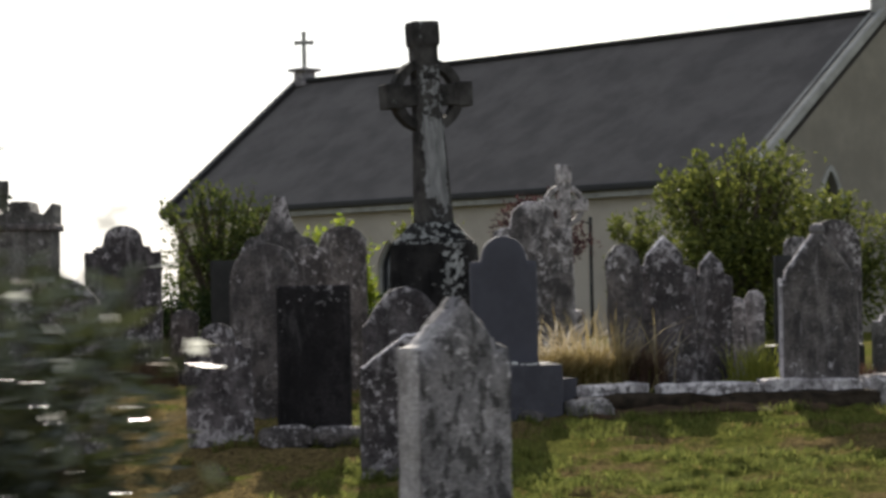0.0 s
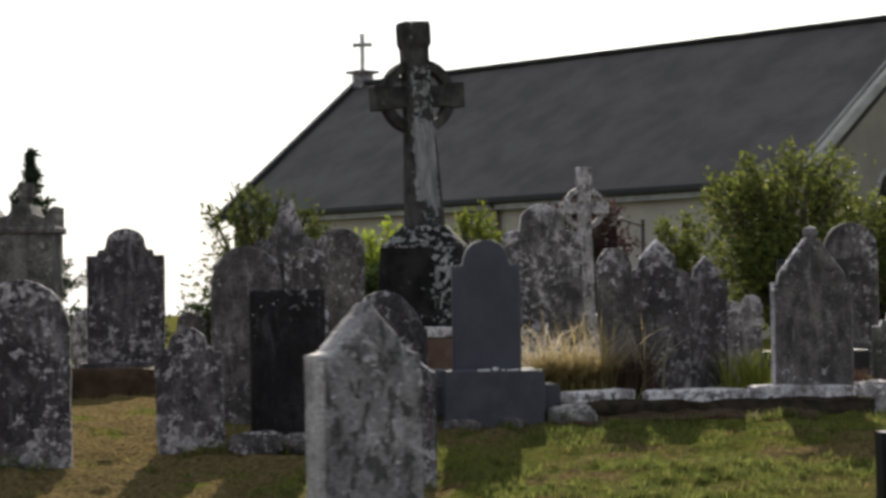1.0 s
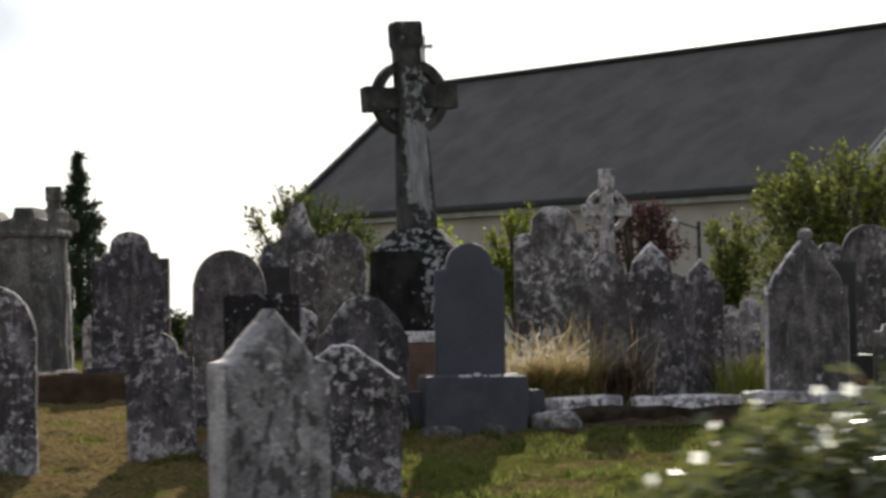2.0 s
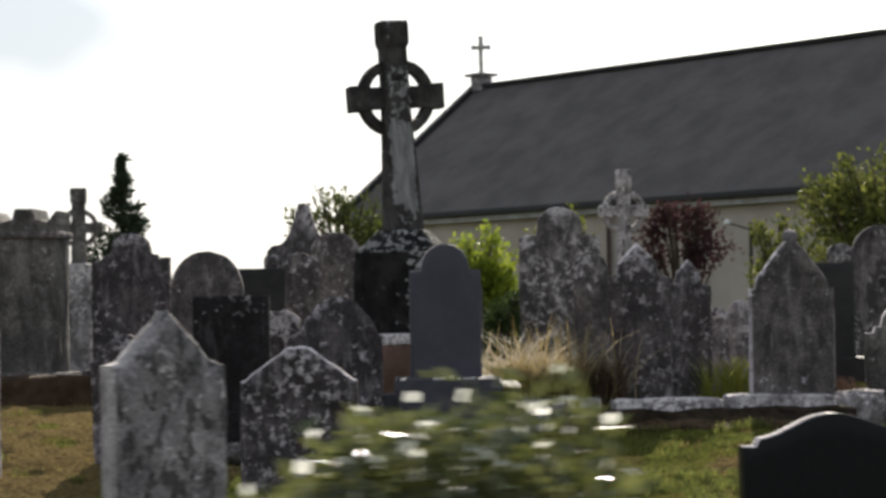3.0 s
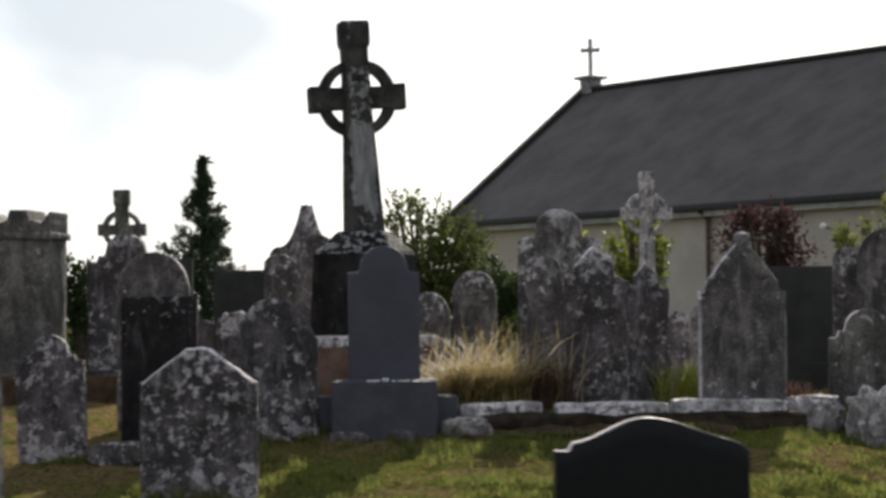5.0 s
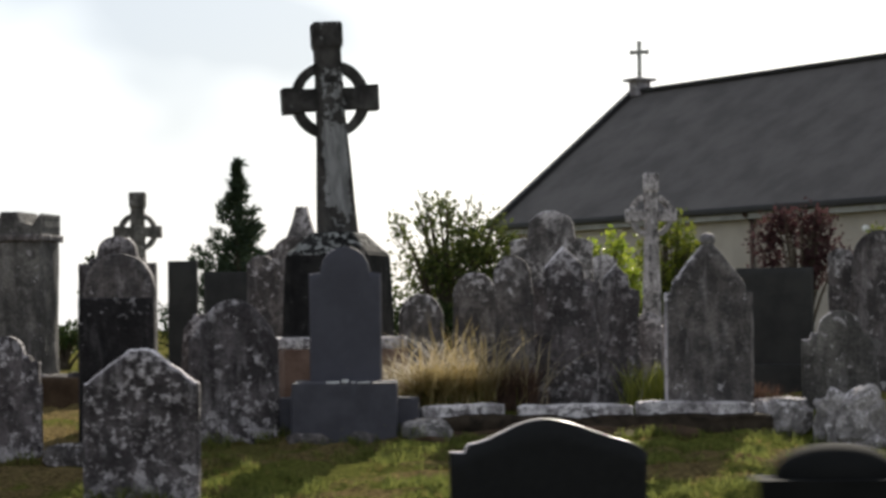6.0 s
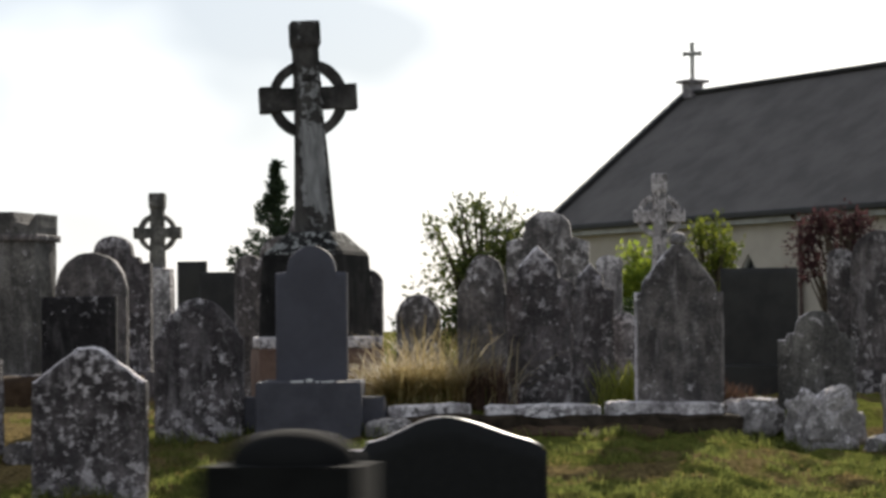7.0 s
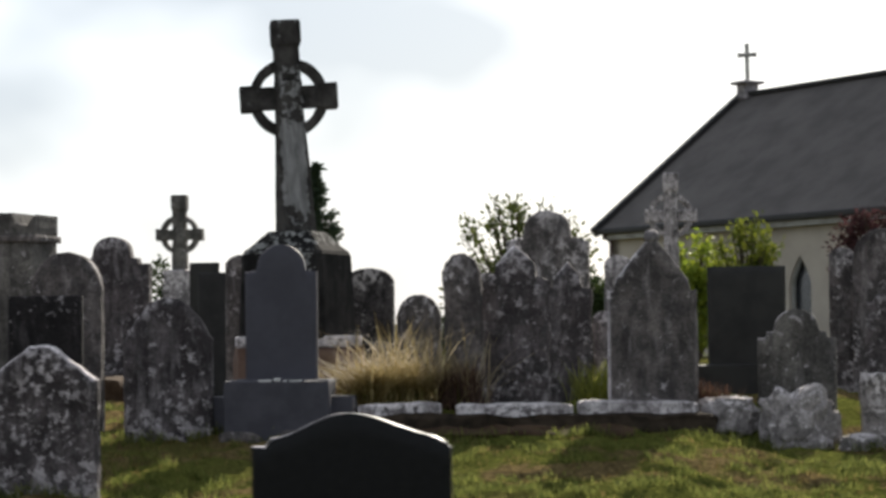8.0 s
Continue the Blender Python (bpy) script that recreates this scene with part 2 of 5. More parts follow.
M_BLACK = plain("polished_black_granite", (0.004, 0.004, 0.005), (0.007, 0.007, 0.008), 20.0, 0.35, 0.14, 0.0004)
M_BLACKDULL = stone("blackened_slab", (0.012, 0.011, 0.011), (0.024, 0.022, 0.022), (0.26, 0.26, 0.25), amount=0.0)
M_SLABPLAIN = plain("dark_smooth_slab", (0.018, 0.017, 0.017), (0.032, 0.031, 0.029), 3.0, 0.7, 0.2, 0.002)
M_LIGHTSTONE = stone("light_grey_stone", (0.12, 0.118, 0.116), (0.3, 0.295, 0.29), (0.5, 0.495, 0.48), amount=0.5, scale=1.2, streak=0.8)
M_PIER = stone("greenish_pier_stone", (0.07, 0.07, 0.062), (0.15, 0.15, 0.13), amount=0.25)
M_PEDESTAL = stone("blackened_pedestal_stone", (0.02, 0.019, 0.019), (0.06, 0.057, 0.055), (0.36, 0.36, 0.34), amount=0.5, scale=1.4)
M_REDSTONE = plain("red_sandstone", (0.1, 0.06, 0.045), (0.17, 0.11, 0.085), 5.0, 0.9, 0.2, 0.006)
M_EARTH = plain("bare_earth", (0.035, 0.022, 0.014), (0.08, 0.052, 0.032), 5.0, 0.95, 0.1, 0.02)
# dark soil, deepened to paint the shadow below the kerbs
M_BANK = plain("shaded_dark_earth", (0.018, 0.014, 0.011), (0.05, 0.038, 0.027), 9.0, 0.95, 0.1, 0.02)
M_ROOF = plain("roof_slate", (0.078, 0.07, 0.068), (0.116, 0.104, 0.1), 0.7, 0.8, 0.15, 0.01)
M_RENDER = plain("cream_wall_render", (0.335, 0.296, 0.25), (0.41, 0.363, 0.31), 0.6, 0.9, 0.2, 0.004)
# the wall render at about 0.6: the gable's shade is in this colour
M_GABLE = plain("shaded_gable_render", (0.2, 0.18, 0.15), (0.26, 0.235, 0.195), 0.8, 0.95, 0.1, 0.008)
M_COPING = plain("stone_coping", (0.24, 0.232, 0.216), (0.36, 0.35, 0.33), 2.0, 0.9, 0.2, 0.004)
M_POST = plain("dull_black_granite", (0.007, 0.007, 0.0072), (0.012, 0.012, 0.012), 14.0, 0.95, 0.05, 0.001)
M_DARKTRIM = plain("dark_painted_trim", (0.012, 0.011, 0.012), (0.02, 0.019, 0.019), 3.0, 0.6, 0.3, 0.002)
M_BROWNPIPE = plain("dark_brown_paint", (0.05, 0.028, 0.024), (0.075, 0.045, 0.038), 4.0, 0.5, 0.3, 0.001)
M_WHITE = plain("white_paint", (0.7, 0.69, 0.66), (0.8, 0.79, 0.76), 3.0, 0.6, 0.3, 0.001)
M_PANE = plain("leaded_window_glass", (0.02, 0.022, 0.025), (0.035, 0.037, 0.04), 10.0, 0.12, 0.6, 0.001)
M_BARK = plain("bark", (0.05, 0.038, 0.028), (0.1, 0.08, 0.06), 12.0, 0.95, 0.1, 0.01)
M_LEAF = leaf_mat("bush_leaves", (0.03, 0.046, 0.013), (0.11, 0.125, 0.032), 0.6, 0.38, 0.15)
M_BUSH = leaf_mat("sunlit_bush_leaves", (0.035, 0.05, 0.012), (0.2, 0.215, 0.05), 0.6, 0.45, 0.2)
M_LEAFYEL = leaf_mat("yellow_green_leaves", (0.14, 0.2, 0.02), (0.3, 0.34, 0.04), 0.5, 0.5)
M_LEAFMIX = leaf_mat("yellowing_green_leaves", (0.05, 0.07, 0.015), (0.2, 0.22, 0.03), 0.6, 0.45, 0.15)
M_LEAFDARK = leaf_mat("dark_bush_leaves", (0.015, 0.028, 0.01), (0.05, 0.07, 0.022), 0.65, 0.35, 0.12)
M_LEAFRED = leaf_mat("maroon_leaves", (0.03, 0.016, 0.018), (0.075, 0.036, 0.038), 0.75, 0.35, 0.1)
M_CONIFER = leaf_mat("conifer_needles", (0.014, 0.028, 0.014), (0.04, 0.06, 0.024), 0.7, 0.15)
M_NEARLEAF = leaf_mat("glossy_evergreen_leaves", (0.028, 0.04, 0.013), (0.17, 0.178, 0.055), 0.3, 0.35, 0.8)
M_FLECK = leaf_mat("white_flecks", (0.7, 0.7, 0.62), (0.85, 0.85, 0.8), 0.5, 0.5)
M_STRAW = leaf_mat("pale_straw", (0.28, 0.225, 0.14), (0.5, 0.42, 0.29), 0.7, 0.4)
M_BLADEDRY = leaf_mat("yellowed_grass_blades", (0.11, 0.08, 0.028), (0.25, 0.19, 0.075), 0.9, 0.5, 0.05)
M_NEARDARK = leaf_mat("dark_glossy_evergreen_leaves", (0.015, 0.022, 0.008), (0.075, 0.085, 0.034), 0.3, 0.2, 0.9)
M_DRY = leaf_mat("dry_grass", (0.22, 0.16, 0.06), (0.46, 0.37, 0.18), 0.7, 0.4)
M_WEED = leaf_mat("red_brown_weed", (0.05, 0.028, 0.02), (0.11, 0.062, 0.042), 0.8, 0.3)
M_YELBLADE = leaf_mat("yellow_green_blades", (0.16, 0.18, 0.03), (0.34, 0.34, 0.08), 0.8, 0.55, 0.1)
M_BLADE = leaf_mat("grass_blades", (0.052, 0.072, 0.018), (0.21, 0.222, 0.06), 0.9, 0.58, 0.08)


def ground_mat():
    m, nt, b = shader("rough_turf", 1.0, 0.0)
    tc = nt.nodes.new("ShaderNodeTexCoord")
    v = tc.outputs["Object"]
    n1 = tex(nt, "ShaderNodeTexNoise", v, Scale=1.1, Detail=5.0, Roughness=0.65)
    n2 = tex(nt, "ShaderNodeTexNoise", v, Scale=26.0, Detail=4.0, Roughness=0.7)
    n3 = tex(nt, "ShaderNodeTexNoise", v, Scale=0.35, Detail=3.0, Roughness=0.5)
    green = mix(nt, step(nt, n2.outputs["Fac"], 0.3, 0.7), (0.04, 0.048, 0.012), (0.12, 0.125, 0.03))
    dry = mix(nt, step(nt, n2.outputs["Fac"], 0.3, 0.7), (0.05, 0.036, 0.018), (0.18, 0.135, 0.062))
    # trodden bare ground among the western stones
    sx = nt.nodes.new("ShaderNodeSeparateXYZ")
    nt.links.new(v, sx.inputs[0])
    worn = nt.nodes.new("ShaderNodeMath")
    worn.operation = "MULTIPLY_ADD"
    worn.inputs[1].default_value = 0.16
    wander = nt.nodes.new("ShaderNodeMath")
    wander.operation = "MULTIPLY_ADD"
    wander.inputs[1].default_value = 5.0
    nt.links.new(n3.outputs["Fac"], wander.inputs[0])
    nt.links.new(sx.outputs["X"], wander.inputs[2])
    nt.links.new(times(nt, step(nt, wander.outputs[0], 1.6, -0.6), step(nt, sx.outputs["Y"], 30.0, 24.0)), worn.inputs[0])
    nt.links.new(n1.outputs["Fac"], worn.inputs[2])
    c = mix(nt, step(nt, worn.outputs[0], 0.5, 0.6), green, dry)
    c = mix(nt, times(nt, step(nt, n3.outputs["Fac"], 0.5, 0.7), 0.5), c, (0.1, 0.078, 0.035))
    nt.links.new(c, b.inputs["Base Color"])
    bump(nt, b, n2.outputs["Fac"], 0.04, 0.8)
    return m


M_TURF = ground_mat()

# ---------------------------------------------------------------- mesh helpers


def mesh_of(name, verts, faces, mat, smooth=False):
    me = bpy.data.meshes.new(name)
    me.from_pydata([tuple(v) for v in verts], [], [tuple(f) for f in faces])
    me.materials.append(mat)
    me.update()
    if smooth:
        me.polygons.foreach_set("use_smooth", [True] * len(me.polygons))
        me.set_sharp_from_angle(angle=radians(38))
    return me


def from_bm(name, bm, mat, smooth=False):
    bmesh.ops.recalc_face_normals(bm, faces=bm.faces)
    me = bpy.data.meshes.new(name)
    bm.to_mesh(me)
    bm.free()
    me.materials.append(mat)
    if smooth:
        me.polygons.foreach_set("use_smooth", [True] * len(me.polygons))
        me.set_sharp_from_angle(angle=radians(38))
    return me


def part(name, data, parent, label="", m=None):
    ob = new(name, data)
    ob.parent = parent
    if m is not None:
        ob.matrix_basis = m
    if label:
        tagged(ob, label)
    return ob


def add_box(bm, c, s, bevel=0.0, rot=None, jitter=0.0):
    """A box of size s about c, with rounded edges."""
    r = bmesh.ops.create_cube(bm, size=1.0)
    vs = r["verts"]
    for v in vs:
        p = Vector((v.co.x * s[0], v.co.y * s[1], v.co.z * s[2]))
        if rot is not None:
            p = rot @ p
        v.co = Vector(c) + p
    if bevel:
        es = list({e for v in vs for e in v.link_edges})
        out = bmesh.ops.bevel(bm, geom=es, offset=bevel, segments=2, profile=0.6, affect="EDGES")
        vs = out["verts"]
    return vs


def worn_box(name, s, mat, bevel=0.015, cuts=5, amp=0.008, seed=0, taper=1.0):
    """A block standing on z = 0 with uneven faces; taper: width of its top over that of its foot."""
    bm = bmesh.new()
    add_box(bm, (0, 0, s[2] / 2), s)
    bmesh.ops.subdivide_edges(bm, edges=bm.edges[:], cuts=cuts, use_grid_fill=True)
    off = Vector((seed * 3.1, seed * 1.7, 0))
    for v in bm.verts:
        k = 1 + (taper - 1) * v.co.z / s[2]
        v.co.x *= k
        v.co.y *= k
        n = noise.noise_vector(v.co * 6 + off) + 0.5 * noise.noise_vector(v.co * 15 + off)
        e = sum(abs(abs(c) - h) < 1e-4 for c, h in ((v.co.x / k, s[0] / 2), (v.co.y / k, s[1] / 2), (v.co.z - s[2] / 2, s[2] / 2)))
        v.co += n * amp
        if e >= 2:
            v.co += (Vector((0, 0, s[2] / 2)) - v.co).normalized() * bevel
    return from_bm(name, bm, mat, True)


def arc(u, r):
    return math.sqrt(max(0.0, 1 - (u / r) ** 2))


# outlines of headstone tops: u from -1 to 1, w and h in metres, answer in metres
def top_round(u, w, h):
    r = w / 2
    return h - r + r * arc(u, 1.0)


def top_low_round(u, w, h):
    return h - 0.55 * w / 2 * (1 - arc(u, 1.0))


def top_flat(u, w, h):
    return h


def top_chamfer(u, w, h):
    a = abs(u)
    return h - 0.02 * a if a < 0.22 else h - 0.3 * w * (a - 0.2) / 0.8


def top_gable(u, w, h):
    a = abs(u)
    return h - 0.06 * w - 0.62 * w * 0.09 * a if a < 0.09 else h - 0.07 * w - 0.62 * w * (a - 0.09) ** 1.08 if a < 0.88 else h - 0.66 * w


def top_peak(u, w, h):
    a = abs(u)
    return h - 0.5 * w * a if a < 0.62 else h - 0.5 * w * 0.62 - 0.08 - 0.25 * w * (a - 0.62)


def top_point(u, w, h):
    """A straight-sided point above small square shoulders."""
    a = abs(u)
    return h - 0.52 * w * a if a < 0.76 else h - 0.41 * w - 0.16 * w * (a - 0.76)


def top_shoulder(u, w, h):
    """A round head between two low shoulders."""
    a = abs(u)
    r = 0.5 * w / 2 * 1.15
    if a < 0.56:
        return h - r * 0.85 * (1 - arc(a, 0.575))
    return h - r * 0.85 - 0.04 * w - 0.1 * w * (a > 0.8) * 0.8 - 0.05 * w * (a - 0.56)


def top_step(u, w, h):
    """A dome on square shoulders with a small step."""
    a = abs(u)
    if a < 0.5:
        return h - 0.2 * w * (1 - arc(a, 0.52))
    return h - 0.26 * w - 0.02 * w * (a > 0.56) if a < 0.72 else h - 0.36 * w


def top_ogee(u, w, h):
    a = abs(u)
    if a < 0.15:
        return h - 0.025 * w * (0.05 < a < 0.1)
    if a < 0.17:
        return h - 0.06 * w
    if a < 0.75:
        k = (a - 0.17) / 0.58
        return h - 0.06 * w - 0.52 * w * (1 - (1 - k) ** 2.2)
    return h - 0.58 * w - 0.12 * w * (1 - arc(a - 0.75, 0.26))


def top_slate(u, w, h):
    """A broad arch with small square shoulders."""
    a = abs(u)
    if a < 0.68:
        return h - 0.36 * w * (1 - arc(a, 0.7) ** 0.9)
    return h - 0.36 * w - 0.07 * w * (a - 0.68)


def top_twin(u, w, h):
    """A large round lobe beside a small lower one."""
    if u > -0.3:
        return h - 0.24 * w * (1 - arc((u - 0.35) / 0.66, 1.0))
    return h - 0.25 * w - 0.16 * w * (1 - arc((u + 0.65) / 0.36, 1.0))


def top_bell(u, w, h):
    """A rounded crown that falls in long slopes to the sides."""
    return h - 0.47 * w * abs(u) ** 2.15


def top_head(u, w, h):
    """A broad round head on sloping shoulders with a small nick at each side."""
    a = abs(u)
    if a < 0.58:
        return h - 0.25 * w * (1 - arc(a, 0.6))
    return h - 0.31 * w - 0.03 * w * (a < 0.66) - 0.16 * w * (a - 0.58)


def top_bow(u, w, h):
    """A shallow bow with one small square shoulder, the other corner rounded off."""
    if u < -0.87:
        return h - 0.165 * w
    k = abs(u + 0.06) / (0.81 if u < 0 else 1.06)
    fall = 0.125 * w * (1 - math.cos(min(k, 1) * math.pi)) / 2
    return h - fall - (0.07 * w * (1 - arc((u - 0.78) / 0.22, 1.02)) if u > 0.78 else 0.0)


def slab_mesh(name, w, h, d, top, mat, rough=0.008, edge=0.012, seed=0, nu=34, nv=18, foot=0.0, rim=None):
    """An upright stone: its outline from top(), front, back and edge, uneven by rough, arrises rounded by edge."""
    verts, faces = [], []
    off = Vector((seed * 5.3, seed * 2.1, seed * 0.7))
    us = [math.sin(math.pi / 2 * (2 * i / nu - 1)) * 0.35 + 0.65 * (2 * i / nu - 1) for i in range(nu + 1)]

    def ring(side):
        grid = []
        for u in us:
            t = top(u, w, h) + rough * 0.9 * noise.noise(Vector((u * 6, seed, 0)) + off)
            col = []
            for j in range(nv + 1):
                k = j / nv
                z = -foot + (t + foot) * k
                x = u * w / 2
                inset = edge * (abs(u) > 0.985 or j == nv)
                p = Vector((x * (1 - inset / w), side * (d / 2 - inset), z - (inset * 0.7 if j == nv else 0)))
                q = p + off
                p.y += rough * (noise.noise(q * 5) + 0.5 * noise.noise(q * 13))
                p.x += rough * 0.8 * noise.noise(Vector((0, side * 0, z * 7)) + off + Vector((round(u), 0, 0))) * abs(u)
                col.append(len(verts))
                verts.append(p)
            grid.append(col)
        return grid

    def mid():
        line = []
        for u in us:
            t = top(u, w, h) + rough * 0.9 * noise.noise(Vector((u * 6, seed, 0)) + off)
            line.append((u * w / 2, t))
        return line

    f, b = ring(-1), ring(1)
    for i in range(nu):
        for j in range(nv):
            faces.append((f[i][j], f[i + 1][j], f[i + 1][j + 1], f[i][j + 1]))
            faces.append((b[i + 1][j], b[i][j], b[i][j + 1], b[i + 1][j + 1]))
    m = len(verts)
    path_f = [f[0][j] for j in range(nv + 1)] + [f[i][nv] for i in range(1, nu + 1)] + [f[nu][j] for j in range(nv - 1, -1, -1)]
    path_b = [b[0][j] for j in range(nv + 1)] + [b[i][nv] for i in range(1, nu + 1)] + [b[nu][j] for j in range(nv - 1, -1, -1)]
    outer_f, outer_b = [], []
    for k, (a, c) in enumerate(zip(path_f, path_b)):
        for src, dst, side in ((a, outer_f, -1), (c, outer_b, 1)):
            p = verts[src].copy()
            if k <= nv:
                p.x -= edge
            if k >= len(path_f) - nv - 1:
                p.x += edge
            if nv <= k <= len(path_f) - nv - 1:
                p.z += edge * 0.8
            p.y -= side * edge
            dst.append(len(verts))
            verts.append(p)
    for k in range(len(path_f) - 1):
        faces.append((path_f[k], path_f[k + 1], outer_f[k + 1], outer_f[k]))
        faces.append((outer_f[k], outer_f[k + 1], outer_b[k + 1], outer_b[k]))
        faces.append((outer_b[k], outer_b[k + 1], path_b[k + 1], path_b[k]))
    me = mesh_of(name, verts, faces, mat, True)
    # rim: span of the edge in a pale colour that paints rim light
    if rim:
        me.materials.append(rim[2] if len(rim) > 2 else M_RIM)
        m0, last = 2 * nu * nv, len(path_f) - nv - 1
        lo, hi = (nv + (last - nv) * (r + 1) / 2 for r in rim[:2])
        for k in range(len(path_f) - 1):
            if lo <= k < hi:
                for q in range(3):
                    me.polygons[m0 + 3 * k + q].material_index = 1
    return me


def rock_mesh(name, s, mat, seed=0, lump=0.16, square=0.62, knobs=0.0):
    """A lumpy block of about the size s, resting at z = 0."""
    bm = bmesh.new()
    bmesh.ops.create_icosphere(bm, subdivisions=4, radius=1.0)
    off = Vector((seed * 7.7, seed, 3))
    for v in bm.verts:
        p = v.co.copy()
        q = Vector([math.copysign(abs(c) ** square, c) for c in p])
        q *= 1 + lump * noise.noise(p * 1.6 + off) + lump * 0.6 * noise.noise(p * 4.5 + off) + lump * 0.3 * noise.noise(p * 10 + off)
        if knobs:
            q *= 1 + knobs * (0.4 - noise.voronoi(p * 2.6 + off)[0][0])
        v.co = Vector((q.x * s[0] / 1.7, q.y * s[1] / 1.7, (q.z * 0.5 + 0.42) * s[2]))
    return from_bm(name, bm, mat, True)


def ground_z(x, y):
    """Height of the ground: a slope that rises from the camera's side to the graves, a raised bed behind the kerb."""
    if y < 16:
        z = -0.36 - 0.2 * min(1, max(0, (16 - y) / 8))
    elif y < 19.4:
        z = -0.36 + 0.36 * (y - 16) / 3.4
    else:
        z = min(0.12, 0.025 * (y - 19.4))
    z -= 0.15 * min(1, max(0, (x - 2.7) / 0.7)) * min(1, max(0, (22 - y) / 1.0)) * min(1, max(0, (y - 15) / 2))
    ky = kerb_y(x)
    bed = min(1, max(0, (y - ky - 0.06) / 0.1)) * min(1, max(0, (x + 1.0) / 0.5)) * min(1, max(0, (4.2 - x) / 0.8)) * min(1, max(0, (27 - y) / 2))
    z += 0.17 * bed
    if 14 < y < 30:
        z += 0.035 * noise.noise(Vector((x * 1.1, y * 1.3, 0))) + 0.05 * noise.noise(Vector((x * 2.6, y * 3.6, 5))) + 0.042 * noise.noise(Vector((x * 6, y * 7, 9)))
    return z


def kerb_y(x):
    return 19.72 + 0.25 * max(0.0, x - 0.1)


# ---------------------------------------------------------------- ground
def build_ground():
    xs = sorted({round(v, 3) for v in [*np.linspace(-6, 6, 201), *np.linspace(-40, 40, 41), -3000, -800, -200, -90, 90, 200, 800, 3000]})
    ys = sorted({round(v, 3) for v in [*np.linspace(15, 20.4, 109), *np.linspace(20.4, 30, 73), *np.linspace(-20, 15, 36), *np.linspace(30, 120, 46), -3000, -600, -100, 200, 500, 1500, 4000]})
    verts = [(x, y, ground_z(x, y)) for y in ys for x in xs]
    n = len(xs)
    faces = [(j * n + i, j * n + i + 1, (j + 1) * n + i + 1, (j + 1) * n + i) for j in range(len(ys) - 1) for i in range(n - 1)]
    ob = new("ground", mesh_of("ground", verts, faces, M_TURF, True))
    tagged(ob, "rough mown turf with worn brown patches between graves", "grass", kind="structure")


build_ground()

# ---------------------------------------------------------------- church
ALONG = Vector((math.cos(-0.913), math.sin(-0.913), 0))     # from the far gable to the near one
RIDGE = Vector((-0.13, 80.12, 8.23))
OUT = Vector((ALONG.y, -ALONG.x, 0))                # towards the graves
HALF, EAVE, LENGTH = 5.4, 3.95, 23.4


